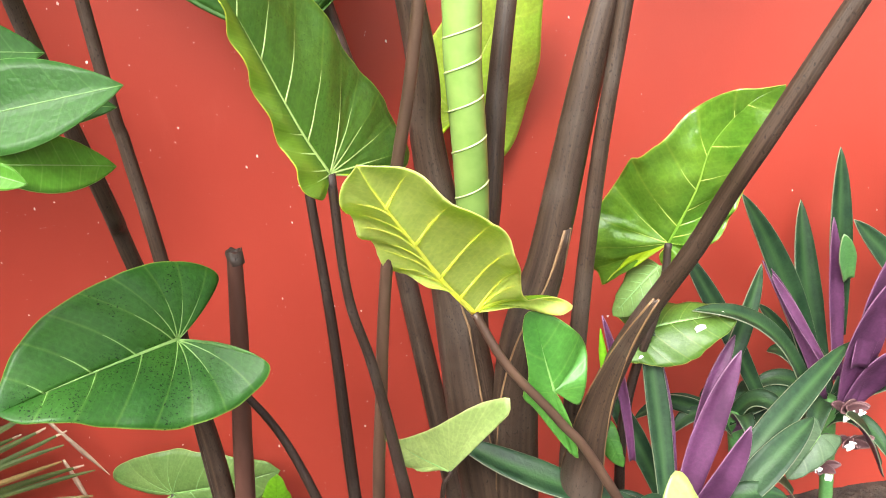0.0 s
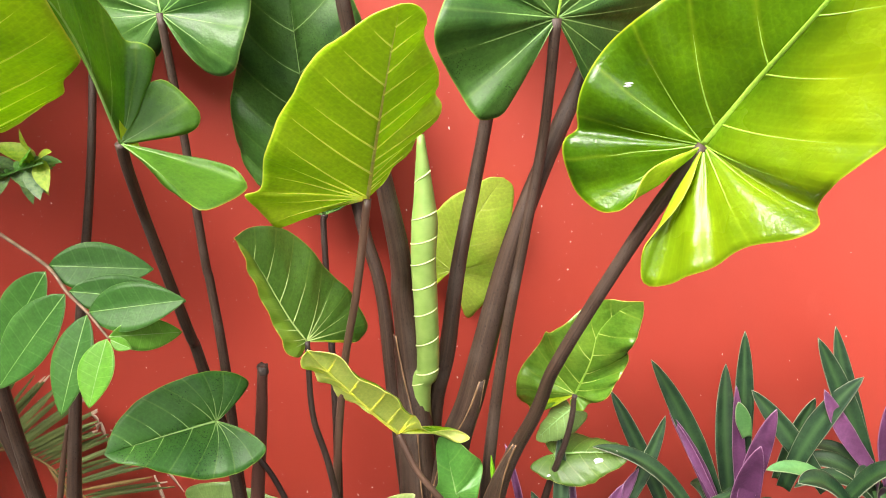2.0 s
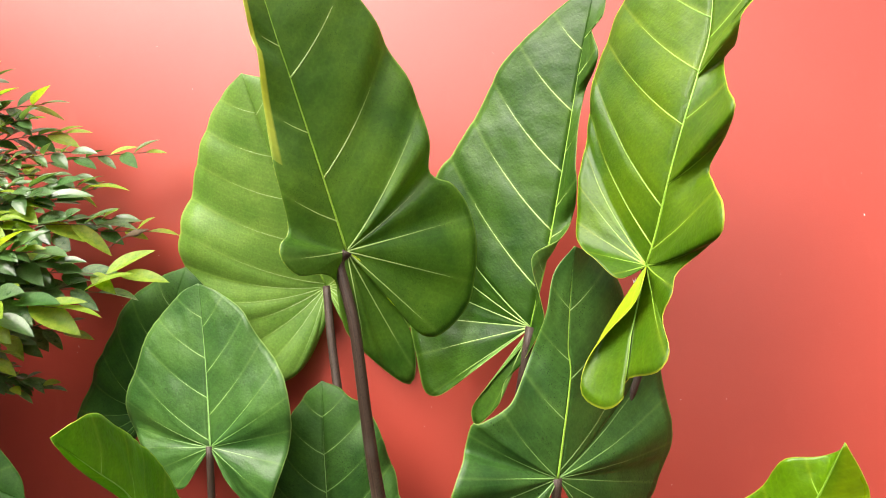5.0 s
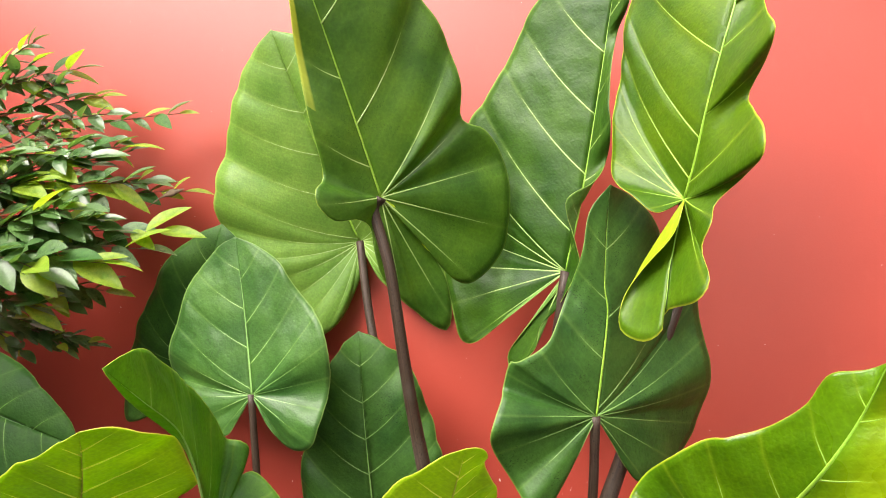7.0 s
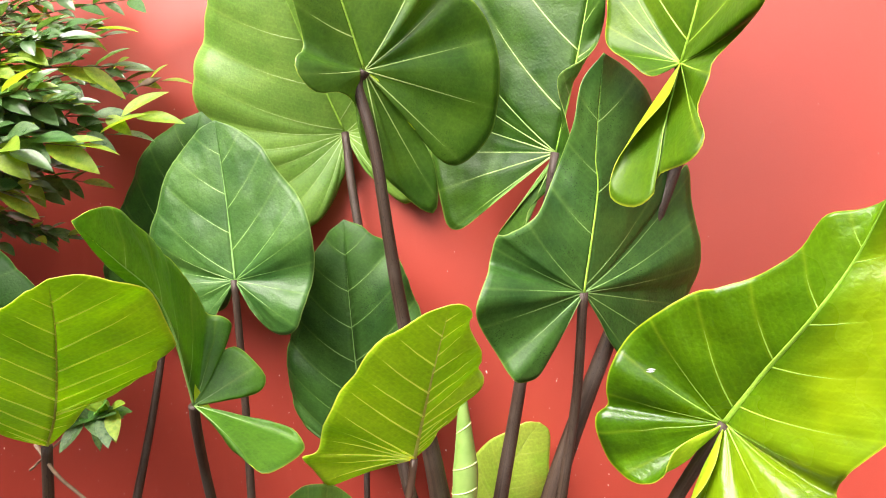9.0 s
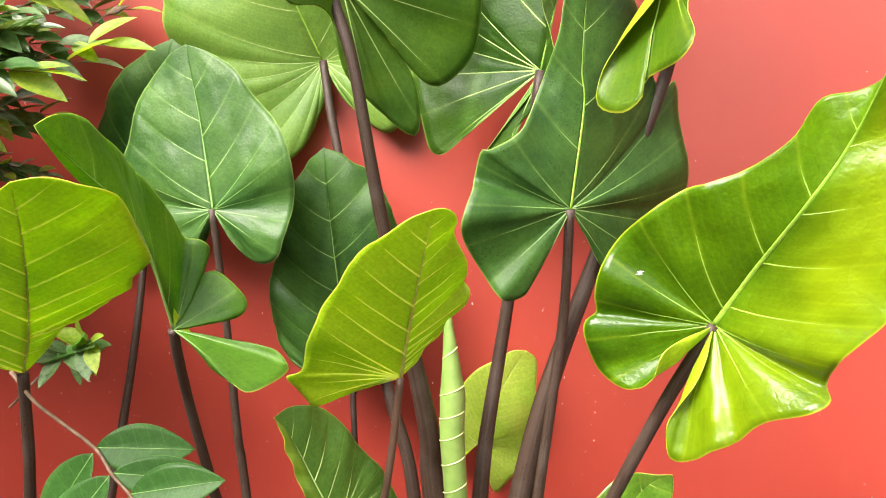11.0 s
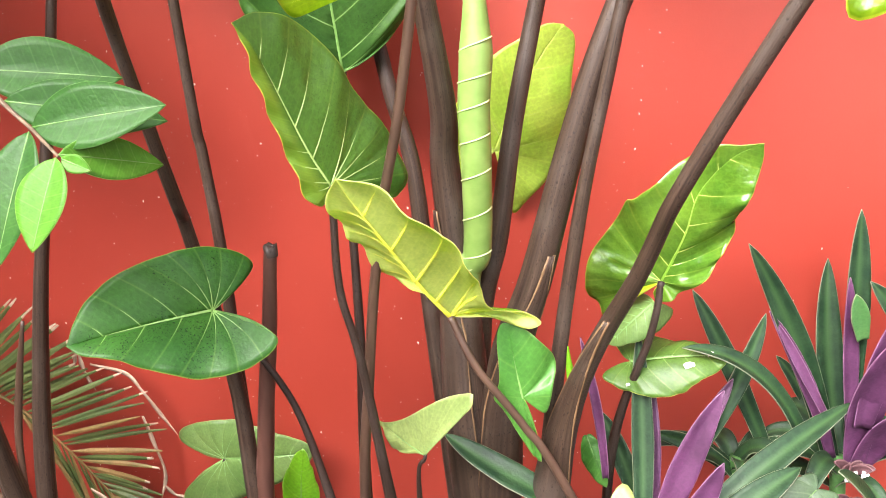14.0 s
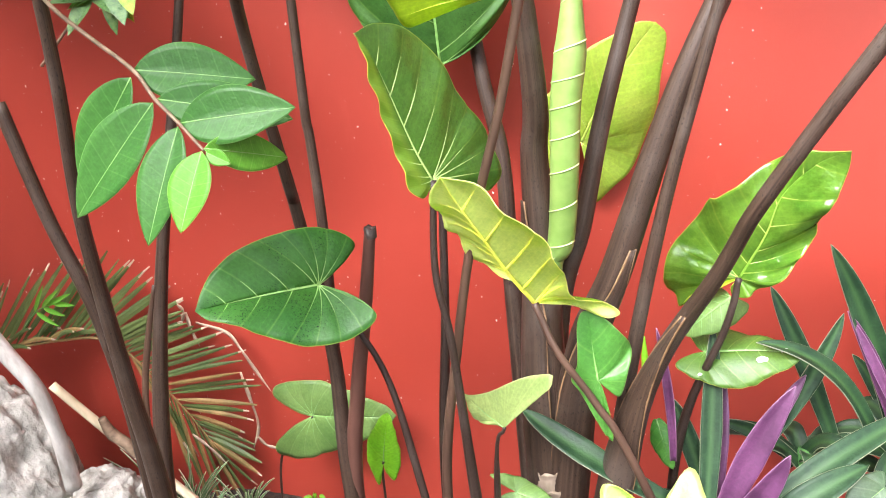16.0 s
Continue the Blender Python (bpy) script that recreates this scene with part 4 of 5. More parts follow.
ear_leaf(middle_plant, (0.687, -0.3, 0.382), (0.715, -0.3, 0.512), (0.655, -0.3, 0.431), (0.73, -0.3, 0.43), (0.666, -0.3, 0.317), (0.705, -0.3, 0.332), SPRIG, MID_UNDER, VEIN_DARK, label="small fresh green arrow leaf", seed=24, rib=0.002, veins=6)
ear_leaf(left_plant, (0.43, -0.17, 1.751), (0.566, -0.2, 2.094), (0.23, -0.15, 1.793), (0.621, -0.15, 1.781), (0.217, -0.15, 1.621), (0.517, -0.15, 1.6), DARK, DARK_UNDER, VEIN_DARK, label="dark leaf behind the satin one", seed=25, full=0.75)
ear_leaf(left_plant, (0.063, -0.55, 1.766), (0.403, -0.55, 1.621), (0.25, -0.52, 1.798), (0.245, -0.6, 1.544), (-0.113, -0.5, 1.891), (-0.089, -0.55, 1.72), DEEP, DARK_UNDER, DARK, label="dark shaded leaf low at the edge of the shrub", seed=30)
broad_leaf(left_plant, [(0.531, -0.743, 1.434), (0.621, -0.816, 1.507), (0.748, -0.941, 1.625), (0.819, -1.023, 1.699)], [(0.846, -1.014, 1.7), (0.864, -1.004, 1.698), (0.89, -0.978, 1.687), (0.898, -0.956, 1.674), (0.888, -0.913, 1.649), (0.866, -0.856, 1.597), (0.852, -0.838, 1.582), (0.811, -0.818, 1.571), (0.786, -0.8, 1.546), (0.724, -0.804, 1.526), (0.656, -0.791, 1.499), (0.559, -0.75, 1.446)], [(0.792, -1.019, 1.689), (0.769, -1.018, 1.683), (0.652, -0.996, 1.638), (0.558, -0.954, 1.585), (0.505, -0.882, 1.522), (0.512, -0.84, 1.496), (0.511, -0.778, 1.453)], LIME, LIME_UNDER, VEIN_UNDER, label="lime leaf showing its underside", seed=26, midrib=VEIN_WARM, thin=0.62, veins=13)
seedling = thing("elephant_ear_seedling", (1.25, -0.55, 0.0), "young elephant ear with bright yellow-green leaf", "plant", "young elephant ears")
ear_leaf(seedling, (1.281, -0.66, 0.583), (1.271, -0.84, 0.599), (1.354, -0.66, 0.584), (1.201, -0.68, 0.58), (1.326, -0.6, 0.645), (1.203, -0.63, 0.628), BRIGHT, LIME_UNDER, VEIN, label="bright yellow-green leaf", seed=27, rib=0.002, veins=6)
seedling_b = thing("elephant_ear_seedling", (1.06, -0.48, 0.0), "young elephant ear with a light green leaf", "plant", "young elephant ears")
ear_leaf(seedling_b, (1.035, -0.5, 0.493), (1.116, -0.52, 0.48), (1.062, -0.48, 0.5), (1.063, -0.52, 0.463), (0.983, -0.48, 0.512), (0.992, -0.52, 0.474), BACK_PALE, MID_UNDER, VEIN_DARK, seed=28, rib=0.002, veins=6)
creeper = thing("heart_leaf_seedling", (1.68, -0.28, 0.0), "small grey-green heart leaf among the strap leaves", "plant")
ear_leaf(creeper, (1.676, -0.3, 0.412), (1.603, -0.33, 0.353), (1.663, -0.33, 0.373), (1.624, -0.3, 0.418), (1.714, -0.3, 0.399), (1.677, -0.28, 0.434), GREY, GREY, VEIN_DARK, seed=29, rib=0.0015, veins=5)

petiole(main, [(0.871, -0.04, 2.018), (0.888, -0.075, 1.795), (0.958, -0.164, 1.238), (0.995, -0.195, 1.043), (1.002, -0.232, 0.81), (1.014, -0.274, 0.54), (1.04, -0.38, -0.02)], 0.011, 0.02, STALK)
petiole(main, [(1.076, -0.477, 2.039), (1.058, -0.472, 2.010), (1.075, -0.47, 1.893), (1.077, -0.45, 1.714), (1.078, -0.42, 1.56), (1.091, -0.35, 1.192), (1.08, -0.325, 1.076), (1.081, -0.33, 0.972), (1.084, -0.35, 0.857), (1.083, -0.38, 0.733), (1.085, -0.4, 0.589), (1.1, -0.42, -0.02)], 0.011, 0.046, STALK, "thick brown stalk widening to a sheath", power=2.25, sheath=(-215, -75, 1.0))
petiole(main, [(1.43, -0.47, 1.579), (1.396, -0.421, 1.395), (1.347, -0.426, 1.207), (1.29, -0.433, 0.986), (1.225, -0.442, 0.653), (1.12, -0.46, -0.02)], 0.009, 0.0145, STALK)
petiole(main, [(1.629, -0.562, 1.936), (1.649, -0.345, 1.846), (1.566, -0.34, 1.669), (1.467, -0.37, 1.483), (1.329, -0.4, 1.205), (1.221, -0.42, 0.9), (1.141, -0.42, 0.665), (1.06, -0.42, -0.02)], 0.012, 0.036, STALK, sheath=(-130, 10, 0.95))
petiole(main, [(1.406, -0.311, 1.855), (1.273, -0.245, 1.393), (1.198, -0.278, 1.129), (1.155, -0.302, 0.938), (1.099, -0.331, 0.709), (1.05, -0.4, -0.02)], 0.0115, 0.024, STALK)
petiole(main, [(1.602, -0.745, 1.405), (1.526, -0.719, 1.293), (1.405, -0.676, 1.088), (1.363, -0.62, 0.975), (1.242, -0.5, 0.656), (1.12, -0.46, -0.02)], 0.0095, 0.029, STALK, "brown stalk broadening to a sheath", power=3.6, sheath=(-200, -50, 0.90))
petiole(main, [(1.127, -0.619, 1.343), (1.082, -0.605, 1.188), (1.035, -0.593, 1.048), (0.98, -0.573, 0.83), (0.92, -0.545, 0.511), (0.9, -0.48, -0.02)], 0.0065, 0.009, STALK_PINK)
petiole(main, [(0.983, -0.612, 1.104), (0.973, -0.62, 0.968), (0.98, -0.605, 0.845), (0.979, -0.566, 0.527), (0.97, -0.46, -0.02)], 0.005, 0.010, STALK_THIN)
petiole(main, [(0.892, -0.2, 1.228), (0.884, -0.209, 1.174), (0.869, -0.275, 0.767), (0.844, -0.343, 0.351), (0.88, -0.4, -0.02)], 0.007, 0.011, STALK_THIN)
petiole(main, [(1.105, -0.564, 0.896), (1.135, -0.575, 0.822), (1.19, -0.566, 0.725), (1.25, -0.554, 0.595), (1.47, -0.5, -0.02)], 0.0055, 0.0075, STALK_PINK, "rosy brown stalk")
petiole(main, [(1.418, -0.321, 0.838), (1.397, -0.329, 0.746), (1.316, -0.336, 0.496), (1.27, -0.38, -0.02)], 0.006, 0.009, STALK_THIN)
petiole(main, [(1.041, -0.567, 0.675), (1.016, -0.549, 0.579), (0.96, -0.42, -0.02)], 0.003, 0.006, STALK_THIN)
petiole(middle_plant, [(0.757, -0.66, 1.467), (0.742, -0.635, 1.415), (0.703, -0.56, 1.300), (0.693, -0.50, 1.085), (0.677, -0.46, 1.013), (0.693, -0.45, 0.743), (0.684, -0.46, 0.468), (0.7, -0.5, -0.02)], 0.009, 0.016, STALK)
petiole(middle_plant, [(0.7, -0.374, 1.675), (0.684, -0.355, 1.44), (0.663, -0.34, 1.181), (0.662, -0.337, 1.122), (0.663, -0.352, 0.921), (0.647, -0.377, 0.587), (0.64, -0.42, -0.02)], 0.008, 0.014, STALK)
petiole(middle_plant, [(0.752, -0.556, 0.921), (0.733, -0.505, 0.87), (0.766, -0.48, 0.802), (0.813, -0.48, 0.689), (0.856, -0.5, 0.475), (0.92, -0.5, -0.02)], 0.005, 0.008, STALK_THIN)
petiole(middle_plant, [(0.422, -0.12, 0.368), (0.309, -0.13, 0.242), (0.28, -0.15, -0.02)], 0.0035, 0.006, STALK_THIN)
petiole(middle_plant, [(0.687, -0.3, 0.382), (0.679, -0.3, 0.332), (0.68, -0.32, -0.02)], 0.003, 0.005, STALK_THIN)
petiole(left_plant, [(0.43, -0.17, 1.751), (0.378, -0.251, 1.379), (0.271, -0.366, 0.846), (0.231, -0.456, 0.435), (0.26, -0.55, -0.02)], 0.008, 0.018, STALK)
petiole(left_plant, [(0.53, -0.743, 1.434), (0.496, -0.721, 1.293), (0.439, -0.692, 1.073), (0.395, -0.65, 0.759), (0.373, -0.622, 0.546), (0.29, -0.55, -0.02)], 0.009, 0.018, STALK)
petiole(left_plant, [(0.269, -0.62, 1.265), (0.288, -0.609, 1.06), (0.322, -0.598, 0.864), (0.318, -0.582, 0.576), (0.27, -0.57, -0.02)], 0.011, 0.018, STALK)
tube("dry_sheath", [(0.445, -0.585, 0.932), (0.398, -0.58, 0.825), (0.355, -0.575, 0.714), (0.326, -0.57, 0.589)], [0.003, 0.0065, 0.007, 0.005], STALK_PINK, left_plant, "dry russet sheath hanging beside a stalk", 8, None, 0.5)
tube("cut_stalk", [(0.809, -0.458, 0.983), (0.779, -0.457, 0.847), (0.732, -0.455, 0.656), (0.692, -0.454, 0.438), (0.67, -0.45, -0.02)], [0.0100, 0.0135, 0.0160, 0.0180], RUSSET, middle_plant, "sawn-off russet stalk")
top_at = V((0.809, -0.458, 0.983))
jag_v, jag_f = [], []
for k in range(24):
    a = 6.283 * k / 24
    for r, z in ((0.0104, -0.014), (0.0114, 0.005 + 0.002 * math.sin(3 * a + 1) + 0.0012 * math.sin(7 * a)), (0.0082, 0.003), (0.0076, -0.010)):
        jag_v.append(top_at + V((r * math.cos(a), r * math.sin(a), z)))
for k in range(24):
    for q in range(3):
        a, b = 4 * k + q, 4 * ((k + 1) % 24) + q
        jag_f.append((a, b, b + 1, a + 1))
part("cut_rim", mesh_of("cut_rim", jag_v, jag_f, [STALK_THIN]), middle_plant, "dark jagged hollow end of the cut stalk")

# torn dry scraps of old sheaths round the foot of the trunk
scrap = random.Random(17)
for cx, cz, wide, tall, lean in ((1.085, 0.565, 0.085, 0.05, 0.1), (1.10, 0.53, 0.09, 0.05, -0.1)):
    sv, sf = [], []
    for i in range(9):
        for j in range(9):
            x = (j / 8 - 0.5)
            top_z = tall * (0.75 + 0.25 * noise.noise((j * 0.9, cx * 40, 0)) + 0.1 * scrap.random() * (i == 8))
            sv.append((cx + x * wide * (1 - 0.12 * i / 8) + lean * 0.05 * i / 8, -0.425 - 0.035 * math.cos(3 * x) - 0.004 * (i / 8) ** 2 - 0.003 * noise.noise((i * 0.6, j * 0.7, cx * 9)), cz - 0.10 + top_z * i / 8))
    sf = [(9 * i + j, 9 * i + j + 1, 9 * i + j + 10, 9 * i + j + 9) for i in range(8) for j in range(8)]
    piece = part("old_sheath", mesh_of("old_sheath", sv, sf, [TAN_SCRAP]), main, "torn dry tan scrap of an old sheath")
    skin = piece.modifiers.new("thickness", "SOLIDIFY")
    skin.thickness = 0.002

for at, r in (((1.322, -0.325, 0.667), 0.008), ((1.457, -0.335, 0.687), 0.010), ((1.492, -0.33, 0.705), 0.006), ((1.353, -0.36, 0.668), 0.004)):
    spot_v = [V(at) + V((r * math.cos(0.7 * k) * (1 + 0.3 * math.sin(2.3 * k)), 0.002 * math.sin(k), 0.7 * r * math.sin(0.7 * k))) for k in range(9)] + [V(at) + V((0, -0.002, 0))]
    part("bleached_spot", mesh_of("bleached_spot", spot_v, [(k, (k + 1) % 9, 9) for k in range(9)], [WHITE]), main, "dry whitish spot on a leaf")

tube("new_shoot", [(1.259, -0.52, 0.711), (1.263, -0.52, 0.753), (1.262, -0.52, 0.79), (1.262, -0.52, 0.822)], [0.006, 0.0065, 0.005, 0.0008], SPRIG, main, "pale green pointed shoot")
scar_at = V((1.513, -0.772, 1.488))
scar_v, scar_f = [], []
for a, length, wide in ((0.3, 0.013, 0.0022), (1.2, 0.009, 0.0018), (2.6, 0.011, 0.0020), (-0.5, 0.007, 0.0016)):
    way, across = V((math.cos(a), -0.3, math.sin(a))), V((-math.sin(a), 0, math.cos(a)))
    base = len(scar_v)
    for k in range(7):
        s_ = k / 6 - 0.5
        c = scar_at + way * length * s_ + V((0, -0.0015, 0.001 * math.sin(9 * s_)))
        scar_v += [c - across * wide * (0.25 - s_ * s_) * 2, c + V((0, -0.0012, 0)), c + across * wide * (0.25 - s_ * s_) * 2]
        if k:
            q = base + 3 * (k - 1)
            scar_f += [(q, q + 1, q + 4, q + 3), (q + 1, q + 2, q + 5, q + 4)]
part("chewed_scar", mesh_of("chewed_scar", scar_v, scar_f, [WHITE]), main, "dry whitish chewed scar on the huge leaf")

# rolled new leaf
sp = spline([(1.166, -0.36, 1.404), (1.156, -0.365, 1.251), (1.144, -0.37, 1.162), (1.137, -0.37, 1.059), (1.123, -0.36, 0.927), (1.093, -0.36, 0.788), (1.095, -0.41, -0.02)], 60)
wid = lambda s: 0.0272 * min(1.0, 0.25 + 4.2 * s) * (1 - 0.2 * s)
v, f, u = tube_data(sp, [wid(i / 59) for i in range(60)], 14)
roll = part("rolled_leaf", mesh_of("rolled_leaf", v, f, [SPEAR], u), main, "tightly rolled pale green new leaf")
for k in range(9):
    i = 5 + k * 5
    ring = []
    for a in range(15):
        q = sp[i] + (sp[i + 1] - sp[i]) * (a / 14 * 2 - 1) * 0.9
        an = -0.2 * math.pi - a / 14 * 1.1 * math.pi + 0.4
        ring.append(q + V((math.cos(an), math.sin(an), 0)) * wid(i / 59) * 1.01)
    d = tube_data(ring, [0.0012] * 15, 5)
    part("vein", mesh_of("vein", d[0], d[1], [SPEAR_RING]), roll)

# ---- purple and green strap-leaved plants ----
def rosette(plant, at, count, seed, length):
    """Stem from the ground to the crown, and a ring of outer leaves that arch back and down."""
    rnd = random.Random(seed)
    x, y, z = at
    tube("stem", [(x, y, -0.02), (x + 0.004, y, z * 0.5), (x, y, z + 0.02)], [0.012, 0.013, 0.015], STRAP_LIGHT, plant, "pale green leaf-ringed stem")
    for k in range(count):
        a = 6.283 * (k + rnd.uniform(-0.25, 0.25)) / count
        far = length * rnd.uniform(0.75, 1.1)
        tip = V((x + math.cos(a) * far * 0.8, min(-0.03, y + math.sin(a) * far * 0.45), z + far * rnd.uniform(-0.35, 0.45)))
        strap_leaf(plant, (x, y, z + rnd.uniform(-0.05, 0.01)), tip, rnd.uniform(0.036, 0.048), STRAP, PURPLE, (0, 0, 0.05), (math.cos(a) * 0.2, -0.5, 1.0), 0.3)


strap_a = thing("strap_leaf_plant", (1.386, -0.42, 0), "green strap-leaved plant with purple undersides beside the trunk", "plant", "strap-leaved plants")
strap_leaf(strap_a, (1.379, -0.42, 0.378), (1.505, -0.375, 0.661), 0.052, PURPLE, STRAP, (-0.01, 0, 0), (0, -1, 0.4), 0.35, label="upright purple leaf underside")
strap_leaf(strap_a, (1.385, -0.42, 0.378), (1.491, -0.44, 0.568), 0.046, PURPLE, STRAP, (0, -0.01, -0.01), (0, -1, 0.4), 0.35, label="purple leaf underside")
strap_leaf(strap_a, (1.358, -0.44, 0.389), (1.379, -0.29, 0.735), 0.040, STRAP, PURPLE, (0.004, 0, 0), (0.05, -1, 0.4), 0.3)
strap_leaf(strap_a, (1.374, -0.40, 0.381), (1.395, -0.28, 0.655), 0.036, PURPLE, STRAP, (0.004, 0, 0), (0, -1, 0.4), 0.3)
strap_leaf(strap_a, (1.293, -0.5, 0.503), (1.042, -0.433, 0.626), 0.050, STRAP, PURPLE, (-0.01, -0.02, 0.012), (0.1, -0.6, 1), 0.35)
strap_leaf(strap_a, (1.404, -0.42, 0.366), (1.756, -0.24, 0.555), 0.050, STRAP, PURPLE, (-0.015, -0.03, 0.035), (-0.2, -0.7, 0.9), 0.35)
strap_leaf(strap_a, (1.435, -0.43, 0.374), (1.631, -0.36, 0.503), 0.055, STRAP, PURPLE, (-0.01, -0.02, 0.02), (-0.2, -0.7, 0.9), 0.35)
strap_leaf(strap_a, (1.378, -0.36, 0.366), (1.305, -0.28, 0.572), 0.04, STRAP, PURPLE, (0, 0, 0.02), (0, -1, 0.4), 0.35)
strap_leaf(strap_a, (1.305, -0.45, 0.549), (1.28, -0.45, 0.802), 0.017, PURPLE, STRAP, (0.006, 0, 0), (0, -1, 0.4), 0.5)
strap_b = thing("strap_leaf_plant", (1.556, -0.22, 0), "green strap-leaved plant close to the wall", "plant", "strap-leaved plants")
strap_leaf(strap_b, (1.617, -0.2, 0.426), (1.496, -0.14, 0.747), 0.042, STRAP, PURPLE, (0, 0, 0.015), (0, -1, 0.4), 0.35)
strap_leaf(strap_b, (1.477, -0.28, 0.48), (1.608, -0.22, 0.726), 0.036, STRAP, PURPLE, (0.01, 0, 0), (0, -1, 0.4), 0.35)
strap_leaf(strap_b, (1.459, -0.3, 0.469), (1.544, -0.26, 0.619), 0.03, PURPLE, STRAP, (-0.005, 0, 0), (0, -1, 0.4), 0.35)
strap_leaf(strap_b, (1.655, -0.28, 0.511), (1.447, -0.33, 0.719), 0.04, STRAP, PURPLE, (0.015, -0.01, 0.045), (-0.3, -0.5, 1), 0.35, label="arching leaf with purple underside")
strap_leaf(strap_b, (1.56, -0.2, 0.376), (1.401, -0.2, 0.471), 0.035, STRAP, PURPLE, (0, 0, 0.02), (0, -1, 0.4), 0.35)
strap_leaf(strap_b, (1.539, -0.15, 0.342), (1.66, -0.1, 0.389), 0.04, STRAP, PURPLE, (0, 0, 0.02), (0, -1, 0.4), 0.35)
strap_c = thing("strap_leaf_plant", (1.751, -0.18, 0), "tall strap-leaved plant with purple centre by the wall", "plant", "strap-leaved plants")
strap_leaf(strap_c, (1.741, -0.18, 0.385), (1.583, -0.2, 0.853), 0.052, STRAP, PURPLE, (0.01, 0, 0.02), (0, -1, 0.4), 0.35, label="long green leaf with purple underside")
strap_leaf(strap_c, (1.733, -0.2, 0.411), (1.619, -0.2, 0.722), 0.03, PURPLE, STRAP, (0.012, 0, 0), (0, -1, 0.4), 0.35)
strap_leaf(strap_c, (1.768, -0.15, 0.378), (1.772, -0.03, 0.755), 0.055, STRAP, PURPLE, (-0.01, 0, 0), (0, -1, 0.4), 0.35)
strap_leaf(strap_c, (1.78, -0.16, 0.522), (1.794, -0.12, 0.878), 0.046, STRAP, PURPLE, (0, 0, 0), (0, -1, 0.4), 0.35)
strap_leaf(strap_c, (1.777, -0.17, 0.429), (1.77, -0.15, 0.759), 0.03, PURPLE, STRAP, (0, 0, 0), (0, -1, 0.4), 0.35)
strap_leaf(strap_c, (1.733, -0.12, 0.426), (1.665, -0.08, 0.57), 0.03, STRAP, PURPLE, (0.005, 0, 0.01), (0, -1, 0.4), 0.35)
strap_leaf(strap_c, (1.765, -0.22, 0.411), (1.786, -0.3, 0.7), 0.065, PURPLE, STRAP, (-0.012, 0, 0), (0, -1, 0.4), 0.35, label="broad purple leaf underside")
strap_leaf(strap_c, (1.775, -0.22, 0.411), (1.847, -0.3, 0.572), 0.06, PURPLE, STRAP, (-0.01, 0, 0.01), (0, -1, 0.4), 0.35)
strap_leaf(strap_c, (1.788, -0.17, 0.643), (1.766, -0.19, 0.741), 0.036, STRAP_LIGHT, PURPLE, (0, 0, 0), (0, -1, 0.4), 0.35)
strap_leaf(strap_c, (1.681, -0.2, 0.185), (1.558, -0.3, 0.351), 0.05, STRAP, PURPLE, (0, 0, 0.02), (0, -0.5, 1), 0.35)
strap_leaf(strap_c, (1.821, -0.25, 0.267), (1.696, -0.34, 0.479), 0.05, STRAP, PURPLE, (0, 0, 0.02), (0, -0.5, 1), 0.35)
strap_d = thing("strap_leaf_plant", (2.064, -0.2, 0), "strap-leaved plant with purple undersides further along the wall", "plant", "strap-leaved plants")
strap_leaf(strap_d, (2.04, -0.2, 0.547), (1.925, -0.18, 0.884), 0.05, STRAP, PURPLE, (0, 0, 0.01), (0, -1, 0.4), 0.35)
strap_leaf(strap_d, (2.052, -0.18, 0.533), (1.979, -0.12, 0.883), 0.045, STRAP, PURPLE, (-0.01, 0, 0), (0, -1, 0.4), 0.35)
strap_leaf(strap_d, (2.039, -0.22, 0.575), (1.935, -0.2, 0.773), 0.04, PURPLE, STRAP, (-0.01, 0, 0), (0, -1, 0.4), 0.35)
strap_leaf(strap_d, (1.86, -0.2, 0.531), (2.01, -0.2, 0.801), 0.05, STRAP, PURPLE, (-0.01, 0, 0.02), (-0.3, -0.8, 0.6), 0.35)
strap_leaf(strap_d, (2.068, -0.22, 0.546), (2.051, -0.25, 0.797), 0.05, PURPLE, STRAP, (-0.01, 0, 0), (0, -1, 0.4), 0.35)
strap_leaf(strap_d, (2.123, -0.2, 0.532), (2.163, -0.2, 0.871), 0.05, STRAP, PURPLE, (0.01, 0, 0), (0, -1, 0.4), 0.35)
strap_leaf(strap_d, (1.957, -0.28, 0.546), (2.04, -0.35, 0.677), 0.05, STRAP, PURPLE, (0, 0, 0.03), (-0.1, -0.4, 1), 0.35)
strap_leaf(strap_d, (1.956, -0.28, 0.56), (1.797, -0.3, 0.644), 0.04, STRAP_LIGHT, PURPLE, (0, 0, 0.03), (0, -0.4, 1), 0.35)
strap_leaf(strap_c, (1.947, -0.2, 0.524), (1.8, -0.16, 0.753), 0.05, STRAP, PURPLE, (0, 0, 0.01), (-0.2, -0.9, 0.5), 0.35)
strap_leaf(strap_c, (1.76, -0.26, 0.515), (1.82, -0.28, 0.773), 0.05, PURPLE, STRAP, (-0.008, 0, 0), (0, -1, 0.4), 0.35, label="broad purple leaf underside")
strap_leaf(strap_d, (1.867, -0.12, 0.499), (1.951, -0.1, 0.698), 0.042, STRAP, PURPLE, (0, 0, 0.01), (0, -1, 0.4), 0.35)
strap_leaf(strap_b, (1.706, -0.24, 0.529), (1.632, -0.2, 0.698), 0.02, PURPLE, STRAP, (0, 0, 0), (0, -1, 0.4), 0.5)
strap_leaf(strap_d, (1.961, -0.3, 0.547), (1.841, -0.36, 0.655), 0.055, STRAP, PURPLE, (0, 0, 0.03), (0, -0.5, 1), 0.35)
